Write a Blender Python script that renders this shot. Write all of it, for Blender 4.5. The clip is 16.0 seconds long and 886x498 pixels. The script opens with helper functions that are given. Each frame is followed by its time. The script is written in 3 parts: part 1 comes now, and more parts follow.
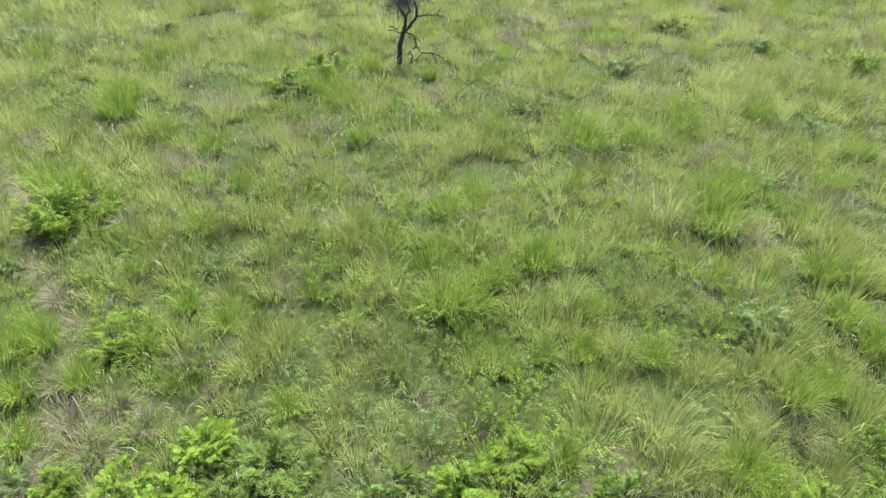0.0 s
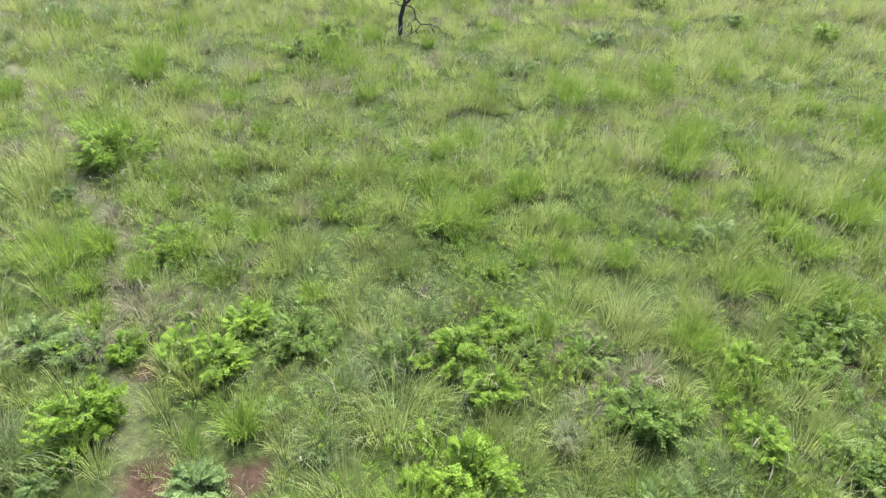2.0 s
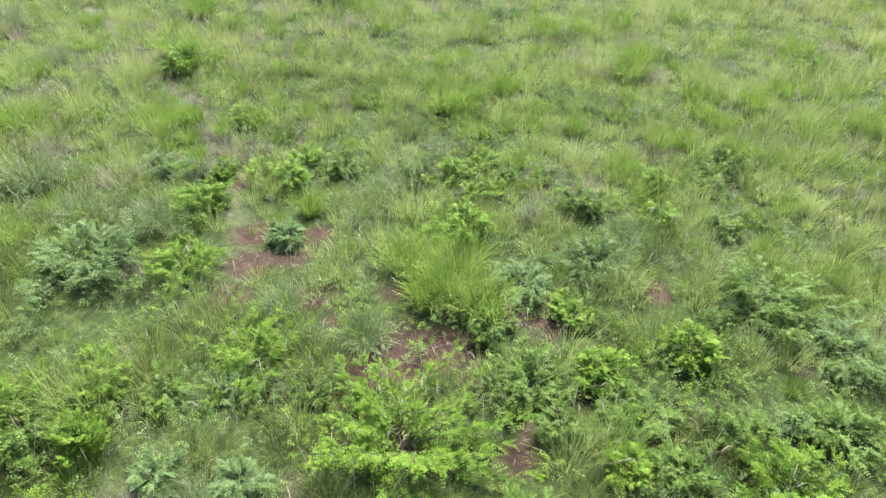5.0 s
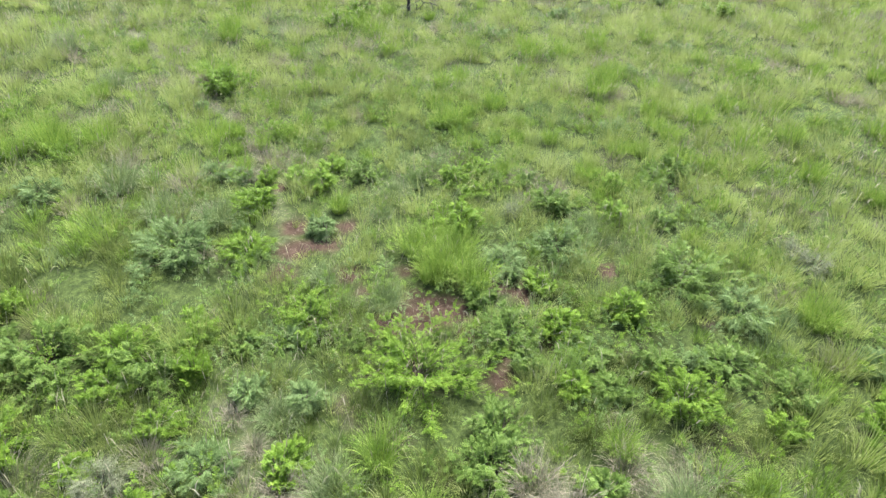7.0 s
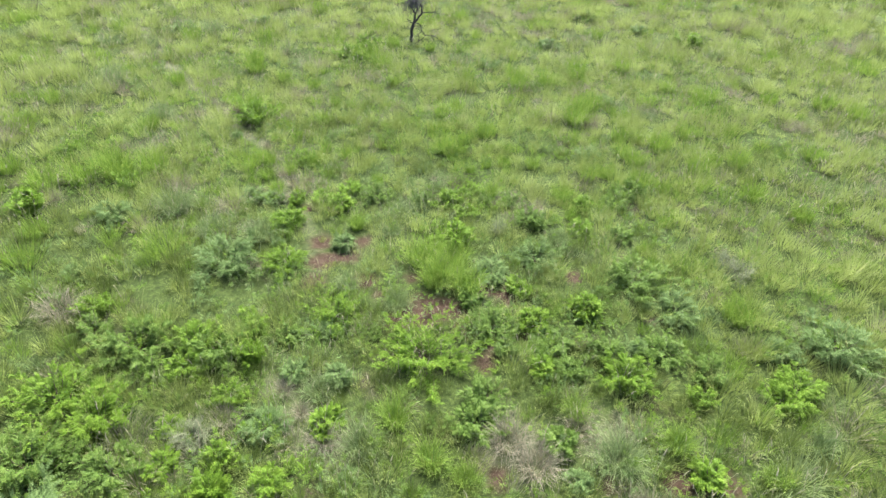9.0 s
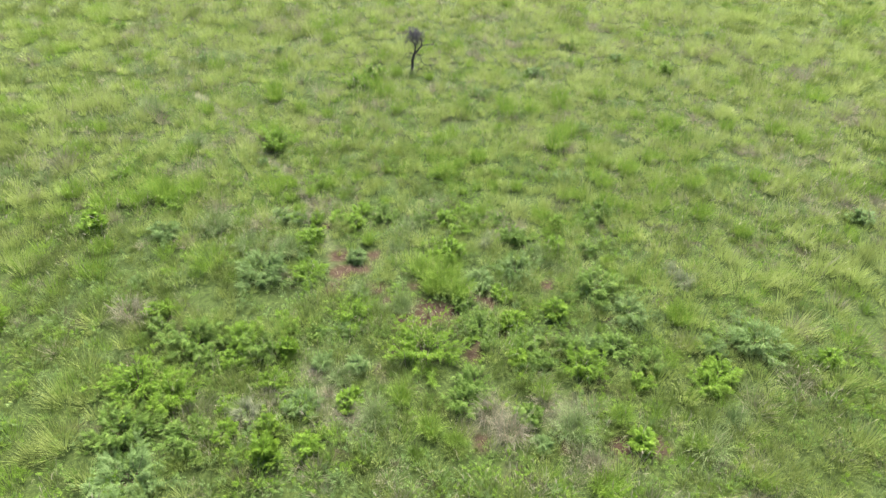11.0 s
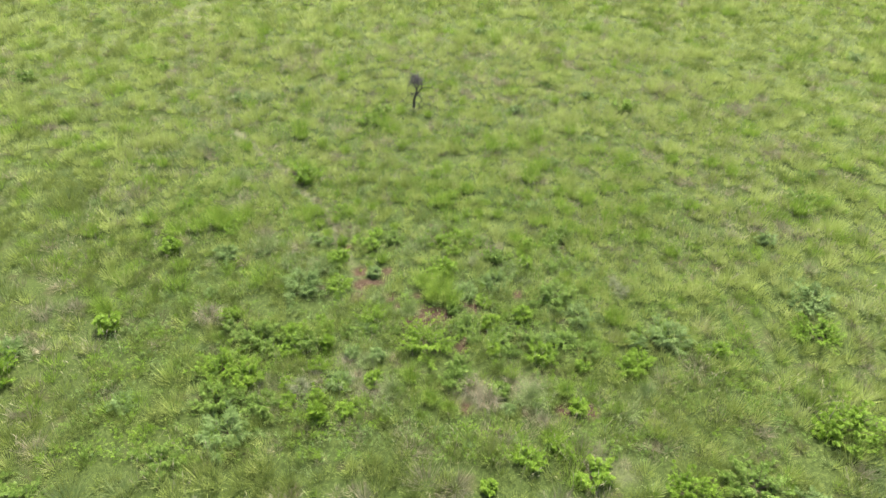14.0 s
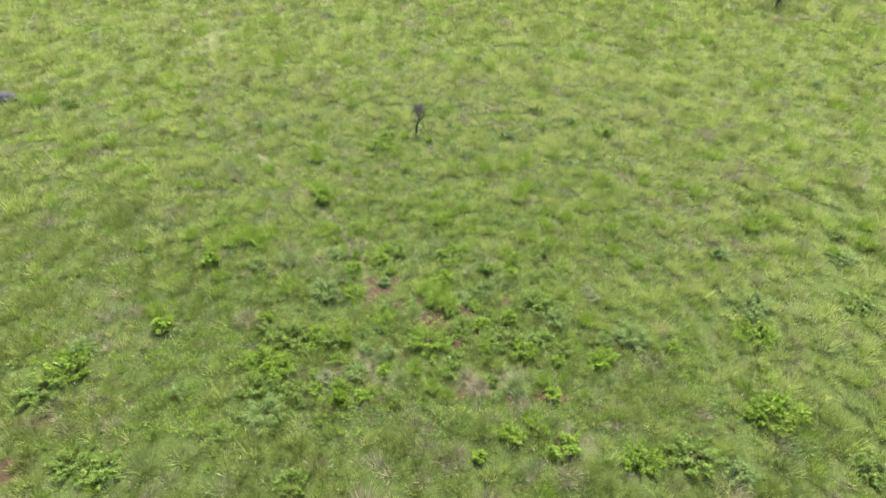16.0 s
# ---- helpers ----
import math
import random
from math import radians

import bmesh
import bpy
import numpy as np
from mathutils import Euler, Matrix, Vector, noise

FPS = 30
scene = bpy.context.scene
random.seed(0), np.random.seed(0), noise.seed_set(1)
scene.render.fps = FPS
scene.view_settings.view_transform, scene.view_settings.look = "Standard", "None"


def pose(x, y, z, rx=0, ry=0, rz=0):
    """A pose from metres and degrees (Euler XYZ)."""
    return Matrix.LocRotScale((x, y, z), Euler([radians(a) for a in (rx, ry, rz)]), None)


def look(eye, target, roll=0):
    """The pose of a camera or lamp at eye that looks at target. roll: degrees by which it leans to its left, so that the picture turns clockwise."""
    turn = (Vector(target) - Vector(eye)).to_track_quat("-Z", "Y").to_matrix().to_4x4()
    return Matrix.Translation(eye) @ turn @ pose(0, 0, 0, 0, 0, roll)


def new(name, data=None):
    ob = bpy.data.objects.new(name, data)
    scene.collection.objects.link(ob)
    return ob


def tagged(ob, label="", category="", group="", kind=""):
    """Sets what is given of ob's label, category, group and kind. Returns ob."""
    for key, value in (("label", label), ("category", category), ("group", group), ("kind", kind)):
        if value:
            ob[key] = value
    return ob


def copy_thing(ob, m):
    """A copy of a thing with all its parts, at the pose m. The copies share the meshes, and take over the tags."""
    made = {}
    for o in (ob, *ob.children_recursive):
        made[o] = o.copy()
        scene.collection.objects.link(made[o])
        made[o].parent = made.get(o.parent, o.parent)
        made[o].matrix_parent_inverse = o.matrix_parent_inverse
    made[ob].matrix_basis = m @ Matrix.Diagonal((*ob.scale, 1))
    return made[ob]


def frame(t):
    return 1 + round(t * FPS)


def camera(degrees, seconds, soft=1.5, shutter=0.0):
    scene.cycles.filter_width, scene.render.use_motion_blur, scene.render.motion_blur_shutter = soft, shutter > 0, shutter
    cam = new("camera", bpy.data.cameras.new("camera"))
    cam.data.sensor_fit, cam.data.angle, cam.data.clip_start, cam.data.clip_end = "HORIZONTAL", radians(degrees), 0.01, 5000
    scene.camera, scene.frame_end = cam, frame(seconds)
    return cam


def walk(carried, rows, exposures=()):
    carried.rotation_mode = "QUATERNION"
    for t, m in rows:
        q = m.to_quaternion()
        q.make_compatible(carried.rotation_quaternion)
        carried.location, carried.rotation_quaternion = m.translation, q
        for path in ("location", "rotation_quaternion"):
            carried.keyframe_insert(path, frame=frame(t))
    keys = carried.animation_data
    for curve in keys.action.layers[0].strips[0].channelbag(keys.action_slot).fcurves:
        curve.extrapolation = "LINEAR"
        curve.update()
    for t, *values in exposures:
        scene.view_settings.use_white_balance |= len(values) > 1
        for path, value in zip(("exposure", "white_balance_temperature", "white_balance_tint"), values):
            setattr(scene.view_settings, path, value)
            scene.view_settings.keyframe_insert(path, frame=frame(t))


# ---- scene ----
cam = camera(70.0, 16.0, soft=1.4)
PATH = [
    (0, (0.918, 0.181, 7.358), (0.962, 1.797, 6.181), 2.4),
    (0.5, (0.864, -0.151, 7.369), (0.915, 1.463, 6.189), 2.4),
    (1, (0.876, -0.684, 7.354), (0.928, 0.929, 6.172), 2.5),
    (1.5, (0.877, -1.38, 7.313), (0.931, 0.232, 6.131), 2.5),
    (2, (0.878, -2.188, 7.298), (0.933, -0.578, 6.112), 2.5),
    (2.5, (0.863, -3.057, 7.244), (0.919, -1.448, 6.058), 2.5),
    (3, (0.83, -3.952, 7.213), (0.89, -2.344, 6.025), 2.6),
    (3.5, (0.783, -4.843, 7.189), (0.846, -3.237, 5.999), 2.7),
    (4, (0.764, -5.725, 7.16), (0.826, -4.12, 5.969), 2.7),
    (4.5, (0.726, -6.605, 7.138), (0.791, -5.001, 5.946), 2.7),
    (5, (0.702, -7.469, 7.211), (0.767, -5.865, 6.018), 2.7),
    (5.2, (0.677, -7.796, 7.344), (0.744, -6.194, 6.149), 2.9),
    (7.5, (0.436, -11.069, 9.762), (0.516, -9.474, 8.557), 2.7),
    (8, (0.411, -11.736, 10.351), (0.49, -10.142, 9.146), 2.7),
    (8.5, (0.39, -12.395, 11.007), (0.469, -10.801, 9.802), 2.7),
    (9, (0.372, -13.078, 11.67), (0.449, -11.486, 10.462), 2.6),
    (11.5, (0.276, -16.681, 15.364), (0.356, -15.097, 14.146), 2.5),
    (12, (0.236, -17.466, 16.258), (0.318, -15.886, 15.035), 2.5),
    (12.5, (0.182, -18.313, 17.192), (0.266, -16.736, 15.966), 2.6),
    (13, (0.113, -19.163, 18.099), (0.2, -17.587, 16.87), 2.7),
    (13.5, (0.083, -20.064, 19.035), (0.171, -18.492, 17.802), 2.7),
    (14, (0.016, -20.95, 19.985), (0.105, -19.381, 18.749), 2.8),
    (14.5, (-0.078, -21.863, 20.944), (0.013, -20.295, 19.706), 2.8),
    (15, (-0.147, -22.75, 21.895), (-0.055, -21.183, 20.655), 2.9),
    (15.5, (-0.236, -23.745, 22.859), (-0.143, -22.175, 21.623), 3.0),
    (16, (-0.297, -24.824, 23.836), (-0.203, -23.251, 22.605), 3.0),
]
walk(cam, [(t, look(eye, target, roll)) for t, eye, target, roll in PATH],
     exposures=[(0, 2.04, 6150, 26), (2, 2.11, 6000, 27), (5, 2.21, 5850, 28), (9, 2.2, 6050, 22), (12.5, 2.15, 6500, 20), (16, 2.12, 6650, 20)])

# ---- light: bright overcast noon ----
SUN_ELEVATION, SUN_AZIMUTH = radians(58), radians(12)
world = bpy.data.worlds.new("overcast_sky")
scene.world = world
world.use_nodes = True
wn = world.node_tree.nodes
sky = wn.new("ShaderNodeTexSky")
sky.sky_type, sky.sun_disc = "NISHITA", False
sky.sun_elevation, sky.sun_rotation = SUN_ELEVATION, SUN_AZIMUTH
sky.air_density, sky.dust_density, sky.ozone_density = 0.9, 6.0, 0.6
world.node_tree.links.new(sky.outputs[0], wn["Background"].inputs[0])
wn["Background"].inputs[1].default_value = 0.095
sun = new("sun", bpy.data.lights.new("sun", "SUN"))
sun.data.energy, sun.data.angle, sun.data.color = 2.5, radians(12), (1.0, 0.97, 0.92)
sun_way = Vector((math.sin(SUN_AZIMUTH) * math.cos(SUN_ELEVATION), math.cos(SUN_AZIMUTH) * math.cos(SUN_ELEVATION), math.sin(SUN_ELEVATION)))
sun.matrix_world = look(sun_way * 60, (0, 0, 0))

# ---- the plan: bare soil, the trail and thin places ----
BARE = [  # x, y, radius of bare red soil
    (-2.5, 1.6, 0.42), (-2.6, 0.8, 0.34), (-2.6, 2.6, 0.3), (-1.4, 2.6, 0.34), (-1.9, 1.9, 0.34), (-1.1, 0.8, 0.3), (-0.7, 0.2, 0.24), (-0.1, -0.8, 0.46), (0.4, -0.6, 0.46), (0.8, -0.3, 0.42),
    (1.3, -0.3, 0.4), (1.6, -0.4, 0.34), (1.5, -1.2, 0.26), (2.3, 0.35, 0.44), (2.7, 0.2, 0.42), (0.5, 0.0, 0.32), (0.2, 0.9, 0.26), (2.2, -1.8, 0.36), (2.1, -2.2, 0.32), (3.2, -1.2, 0.36), (4.9, 1.0, 0.28),
    (5.8, -5.7, 0.34), (4.4, -5.7, 0.22), (6.9, -5.7, 0.3), (2.1, -5.6, 0.2), (-3.3, 4.5, 0.25), (-16.5, -7.2, 0.6), (-17.0, -9.4, 0.8),
]
THIN = [  # x, y, radius of thin, pale, dry grass
    (-3.3, 5.1, 0.5), (-3.1, 6.2, 0.4), (-2.8, -3.0, 0.6), (-2.3, -4.0, 0.5), (-1.6, 11.2, 0.5), (-5.6, 22.8, 0.7), (2.0, -3.9, 0.6), (-7.2, 11.8, 0.6), (2.6, -5.0, 0.8), (4.5, -4.4, 0.6), (-1.6, -5.0, 0.6), (7.2, -7.8, 0.8), (3.2, 5.2, 0.5),
]
TRAIL = [(-25.5, 60), (-23.8, 50.4), (-20.1, 35.5), (-16.9, 24.5), (-13.2, 19.2), (-10.0, 14.0), (-6.8, 10.0), (-5.1, 8.0), (-4.1, 5.4), (-2.9, 2.8), (-2.4, 1.0)]


def value_noise(x, y, size, seed):
    """Smooth noise between 0 and 1 over the plan, with lumps of that size in metres."""
    grid = np.random.default_rng(seed).random((97, 97))
    c, k = math.cos(1.3 * seed), math.sin(1.3 * seed)
    u, v = (c * np.asarray(x) - k * np.asarray(y)) / size, (k * np.asarray(x) + c * np.asarray(y)) / size
    i, j = np.floor(u).astype(int), np.floor(v).astype(int)
    f, g = u - i, v - j
    f, g = f * f * (3 - 2 * f), g * g * (3 - 2 * g)
    i0, j0, i1, j1 = i % 97, j % 97, (i + 1) % 97, (j + 1) % 97
    return (grid[i0, j0] * (1 - f) + grid[i1, j0] * f) * (1 - g) + (grid[i0, j1] * (1 - f) + grid[i1, j1] * f) * g


def patches(x, y, size, seed, many=1):
    """Random numbers that are one and the same all over each ragged patch of the meadow."""
    wx = x + (value_noise(x, y, 0.8 * size, seed + 1) - 0.5) * 1.3 * size
    wy = y + (value_noise(x, y, 0.8 * size, seed + 2) - 0.5) * 1.3 * size
    table = np.random.default_rng(seed).random((many, 211, 211))
    i, j = np.floor((0.8 * wx - 0.6 * wy) / size).astype(int) % 211, np.floor((0.6 * wx + 0.8 * wy) / size).astype(int) % 211
    return table[:, i, j]


def spots(x, y, places, edge=0.45):
    """How deep inside the round, ragged places each point lies, 0 to 1."""
    ragged = (value_noise(x, y, 0.35, 5) - 0.5) * 0.9 + (value_noise(x, y, 0.9, 6) - 0.5) * 0.6
    deep = np.zeros(np.shape(x))
    for px, py, r in places:
        deep = np.maximum(deep, np.clip((1.25 - np.hypot(x - px, y - py) / r + ragged) / edge, 0, 1))
    return deep


def trail_depth(x, y, half=0.22):
    deep = np.zeros(np.shape(x))
    wob = (value_noise(x, y, 3.0, 8) - 0.5) * 1.2
    for (ax, ay), (bx, by) in zip(TRAIL, TRAIL[1:]):
        ll = (bx - ax) ** 2 + (by - ay) ** 2
        s = np.clip(((x - ax) * (bx - ax) + (y - ay) * (by - ay)) / ll, 0, 1)
        dist = np.hypot(x - ax - s * (bx - ax) + wob * 0.5, y - ay - s * (by - ay))
        deep = np.maximum(deep, np.clip(1.5 - dist / half, 0, 1))
    return deep * (0.55 + 0.45 * (value_noise(x, y, 1.6, 9) > 0.35))


PLANTED = []  # kind, x, y, width of every shrub and large tuft


def sow(kind, places):
    PLANTED.extend((kind, *p) for p in places)


sow("green", [
    (-31.7, 24.4, 2.0), (-30.8, 24.1, 1.5), (53.3, 55.9, 1.1), (56.0, 57.3, 1.5),
])
sow("upright", [
    (-3.6, -2.4, 0.81), (-3.6, -6.1, 1.06),
])
sow("lime_tuft", [
    (-7.4, 15.9, 1.58), (-1.6, 16.9, 1.37), (-1.1, 19.5, 1.20), (-2.4, 8.0, 0.74), (1.7, 8.5, 1.10), (4.7, 16.0, 0.88),
    (6.3, 15.0, 1.14), (8.3, 9.6, 1.16), (23.6, 8.9, 1.81), (26.2, 5.8, 1.44), (-30.9, 23.8, 2.12), (-4.4, 14.1, 1.09),
    (1.9, 11.7, 0.79), (4.2, 12.8, 0.86), (3.0, 8.6, 0.56), (2.8, 7.3, 0.60), (5.3, 11.3, 0.69), (7.1, 12.2, 1.14),
    (10.4, 17.4, 1.38), (0.8, 19.2, 0.84), (-5.8, 25.1, 1.10), (21.9, 8.2, 1.90), (7.0, 33.8, 1.15), (17.8, 35.0, 0.88),
])
sow("lime_tuft", [
    (29.9, 8.6, 1.67), (28.8, 6.7, 2.01), (-22.7, 17.6, 1.32), (45.2, 48.8, 1.63), (53.0, 47.9, 1.54), (29.5, 44.4, 1.17),
    (26.5, 47.4, 1.46), (19.6, 12.2, 1.59), (12.7, 13.1, 1.15), (-12.2, 5.4, 1.66), (-11.1, 5.8, 1.65), (-10.6, 6.9, 1.47),
    (-13.8, 6.3, 1.32), (5.2, 5.2, 1.08), (7.2, 6.9, 0.79), (1.2, 8.4, 0.93), (-4.5, 5.4, 0.70), (4.8, 15.5, 1.35),
    (6.0, 15.0, 0.96), (6.9, 11.1, 1.96), (13.2, 13.5, 1.62), (11.1, 9.9, 1.36), (11.8, 14.7, 1.23), (8.1, 8.3, 0.89),
])
sow("lime_tuft", [
    (1.9, 12.3, 0.99), (2.6, 15.5, 0.96), (11.5, 7.8, 0.96), (8.9, 9.5, 0.80), (-6.8, 11.8, 1.90), (-10.2, 9.8, 1.21),
    (-13.1, 15.3, 1.10), (-10.5, 14.2, 1.21), (6.4, 6.4, 0.78), (8.9, 5.8, 0.95), (-7.7, 16.9, 1.63), (-11.6, 20.1, 1.52),
    (-10.0, 6.1, 1.81), (8.0, 16.9, 1.62), (3.0, 9.7, 1.27), (8.2, 6.1, 1.36), (12.0, 5.5, 1.22), (15.7, 8.5, 1.43),
    (16.2, 13.7, 1.36), (-11.2, 2.7, 1.31), (10.6, 7.2, 1.25), (13.3, 4.3, 1.21), (-9.0, 6.7, 1.66), (4.9, 14.7, 1.52),
])
sow("lime_tuft", [
    (18.6, 13.3, 1.60), (5.2, -6.9, 1.24), (-13.6, -0.4, 1.21), (7.0, 34.5, 1.58), (-2.2, 17.9, 1.61), (29.7, 19.0, 1.90),
    (12.4, 7.8, 1.39), (-16.4, 5.3, 1.37),
])
sow("lime", [
    (-6.3, 10.7, 1.82), (-3.3, 17.8, 1.29), (-2.4, 19.2, 1.36), (-2.2, 4.6, 0.77), (-3.7, 3.4, 1.09), (1.5, 2.5, 1.32),
    (-3.5, 1.4, 1.31), (-1.7, -0.8, 1.50), (-3.8, -1.4, 0.86), (0.5, -2.3, 2.60), (3.3, 0.2, 0.53), (3.4, -1.0, 0.75),
    (5.4, -3.0, 1.44), (-7.6, -3.7, 2.12), (9.0, -3.6, 1.29), (12.7, 11.8, 1.49), (7.1, -3.5, 0.81), (5.4, -7.4, 1.04),
    (9.6, -9.2, 1.73), (16.2, -6.8, 2.12), (18.1, -1.6, 2.12), (-8.1, -0.6, 0.94), (-5.1, -1.8, 1.27), (-5.1, -2.7, 0.96),
])
sow("lime", [
    (-6.5, -4.2, 1.47), (-4.0, -1.0, 0.72), (-3.9, -3.5, 0.77), (-3.7, -5.1, 0.61), (-5.0, -4.3, 0.52), (-4.8, -5.4, 0.74),
    (-2.5, -5.8, 0.92), (-1.6, -4.3, 0.73), (3.1, 0.4, 0.60), (6.5, -5.6, 0.75), (-16.3, -4.2, 2.12), (-13.0, -1.4, 1.18),
    (17.1, -6.4, 2.12), (13.2, -2.7, 0.86), (9.5, -3.2, 1.39), (4.2, -7.9, 1.09), (6.5, -8.5, 1.46), (2.7, -9.0, 0.71),
    (4.9, -0.6, 0.80), (3.4, -2.7, 0.60), (1.9, 4.0, 0.79), (0.9, 2.5, 0.50), (5.5, 3.1, 0.75),
])
sow("lime", [
    (15.0, 21.0, 1.72), (-19.3, 26.0, 1.17),
    (-12.3, 7.6, 1.11), (-9.4, 5.4, 1.19), (-11.9, 3.9, 1.19), (-2.9, 4.8, 0.72), (-3.7, 4.8, 0.65),
    (-3.9, 7.5, 1.16), (1.4, 4.8, 1.03), (2.1, 5.3, 0.84), (5.8, 4.6, 0.66), (-2.0, 5.5, 0.72),
])
sow("green", [
    (10.1, 25.1, 1.36), (4.0, 3.5, 1.12), (7.7, 5.4, 1.14), (-4.5, -2.2, 1.54),
    (1.8, -0.1, 0.86), (6.5, 0.6, 2.12), (2.3, -1.3, 1.35), (3.8, -1.9, 1.27), (-6.5, -1.9, 2.12), (1.9, -3.6, 1.24),
    (-7.8, -1.4, 0.91), (22.7, 9.2, 2.12), (12.1, -9.0, 2.12), (-14.3, -9.3, 1.63), (55.5, 56.1, 1.67), (-7.4, -5.4, 1.97),
    (-5.7, -5.6, 1.50), (7.5, -2.7, 0.99), (3.5, -4.8, 0.73), (1.7, -4.3, 1.09), (-17.2, -5.4, 2.01), (-12.8, -9.6, 1.53),
])
sow("green", [
    (-8.7, -7.9, 1.50), (-5.1, -10.1, 1.17), (25.2, 1.0, 2.12), (19.8, -9.6, 1.71), (-0.8, -1.4, 0.47), (-2.9, -1.5, 0.58),
    (5.1, -2.1, 0.90), (4.1, -2.7, 0.69), (6.5, -2.1, 1.06), (2.6, -2.0, 0.61), (6.7, 2.9, 0.78),
    (24.2, 11.9, 1.24), (29.5, 18.4, 1.04), (27.4, 7.6, 1.21), (-28.6, 23.7, 1.51),
    (-28.0, 36.0, 1.05), (5.4, 43.3, 1.19), (37.0, 36.9, 1.12), (28.0, 12.6, 1.12), (-1.1, 5.2, 1.23),
])
sow("green", [
    (0.5, 4.9, 0.81), (6.9, 4.7, 0.79), (3.5, 4.8, 0.84), (2.5, 4.8, 0.66),
])
sow("blue_green", [
    (-6.7, 9.2, 0.51), (3.7, 17.1, 0.96), (6.6, 8.0, 0.98), (11.4, 16.0, 1.19), (-5.2, 4.9, 0.87), (-1.9, 2.4, 0.73),
    (-5.1, 1.5, 1.88), (3.9, 1.7, 1.60), (2.5, 1.0, 0.99), (7.4, -0.5, 1.41), (11.2, -1.9, 1.89), (-9.2, 3.6, 1.32),
    (-6.8, -6.7, 1.89), (18.7, 5.3, 1.02), (18.9, 0.8, 1.86), (-16.5, -2.9, 1.43), (5.8, 36.0, 1.44), (12.4, 37.1, 1.89),
    (26.5, 5.1, 1.89), (-2.9, -4.4, 1.09), (-9.2, 0.9, 0.75), (6.0, -1.9, 0.50), (9.7, -2.0, 0.81), (3.7, -5.7, 0.62),
])
sow("blue_green", [
    (-11.0, -5.4, 0.95), (18.5, 0.1, 1.89), (13.9, -9.8, 1.39), (-1.9, -1.3, 0.50), (-2.5, -2.8, 0.67), (-1.5, -2.9, 0.71),
    (-3.9, 2.4, 0.43), (8.5, 13.1, 0.74), (7.1, 20.3, 0.98), (-8.5, 22.8, 1.12), (-12.4, 21.2, 1.52), (38.6, 32.1, 1.89),
    (20.1, 27.1, 0.98), (12.7, 23.0, 0.89), (-4.4, 4.8, 0.68),
])
sow("blue_tuft", [
    (9.9, 11.7, 1.08), (-10.1, 10.7, 1.29), (-13.3, 14.2, 1.61), (-13.7, 15.0, 1.32), (-5.7, 44.4, 1.51), (2.5, 22.0, 0.76),
    (24.8, 28.0, 1.55), (9.3, 20.6, 0.77), (-13.3, 19.1, 1.10), (-10.9, 21.5, 1.75), (15.6, 19.0, 1.29), (-10.4, 48.2, 1.90),
    (-28.9, 21.0, 0.98), (-15.5, 7.5, 0.98), (-0.2, -0.3, 1.00), (-1.6, 0.5, 0.90), (-4.5, 2.8, 1.33), (4.7, -5.2, 1.56),
    (-0.8, -4.8, 1.29), (-1.9, -3.3, 1.01), (0.3, 4.7, 0.90), (-0.3, 4.1, 0.96), (-0.5, 3.1, 0.82), (-7.5, 4.2, 1.68),
])
sow("blue_tuft", [
    (-6.0, 3.0, 1.38),
])
sow("grey", [
    (9.8, 1.1, 1.02), (-4.4, -4.6, 1.00), (9.6, 1.6, 0.91), (2.9, 3.2, 0.53),
])
sow("dry_tuft", [
    (-4.0, 5.9, 0.70), (-3.5, 5.4, 0.67), (-4.5, 6.6, 0.65), (-4.2, 4.9, 0.75), (-5.7, 4.3, 1.37), (2.4, -4.7, 1.31),
    (2.9, -5.3, 1.40), (-9.0, -0.7, 1.59), (3.3, 3.7, 0.63), (7.4, 10.8, 1.20), (-1.6, -4.7, 1.08), (4.0, -4.3, 0.92),
    (-3.0, 5.9, 0.51), (-3.5, 6.2, 0.55), (-2.7, -3.3, 0.51), (-2.2, -3.9, 0.46), (-7.3, 11.5, 0.64), (-4.2, 7.4, 0.64),
    (-5.4, 8.5, 0.64),
])
sow("green_tuft", [
    (1.2, 0.9, 1.60), (1.75, 0.35, 1.25), (0.75, 1.9, 1.30), (1.5, 1.6, 1.20), (0.9, 0.7, 1.51), (0.4, 1.6, 1.23), (-0.1, -4.2, 0.92), (4.0, -3.9, 0.88), (6.1, -4.8, 0.97), (9.0, -0.7, 1.41),
    (0.7, -5.2, 0.89), (2.8, 5.4, 0.78), (7.7, 12.5, 1.60), (10.3, 13.0, 1.42), (1.2, 11.4, 1.13), (-1.6, 3.4, 0.78),
    (8.4, 7.6, 1.41), (9.7, 8.8, 1.55), (1.4, -5.6, 0.73), (7.9, -5.6, 0.78),
])
sow("lime_tuft", [
    (-3.6, 10.6, 1.00), (-3.3, 12.4, 0.74), (-2.6, 12.2, 0.60), (-5.9, 14.8, 0.87), (-0.9, 14.8, 0.82), (2.1, 9.2, 0.77),
    (2.2, 7.0, 0.50), (3.7, 8.4, 0.56), (-4.4, 9.3, 0.63), (-3.2, 8.4, 0.68), (-5.1, 7.4, 0.69), (-3.5, 7.3, 0.74),
    (-18.7, 11.9, 1.01), (10.1, 21.9, 0.92), (4.5, 7.3, 0.89), (-4.2, 6.6, 0.63), (7.7, 16.1, 0.93), (-15.0, 12.1, 0.96),
    (-5.0, 6.4, 0.66), (3.5, 7.4, 0.81), (-1.1, 6.3, 0.75),
])


def ground_height(x, y):
    return (value_noise(x, y, 7.0, 1) - 0.5) * 0.22 + (value_noise(x, y, 1.1, 2) - 0.5) * 0.10


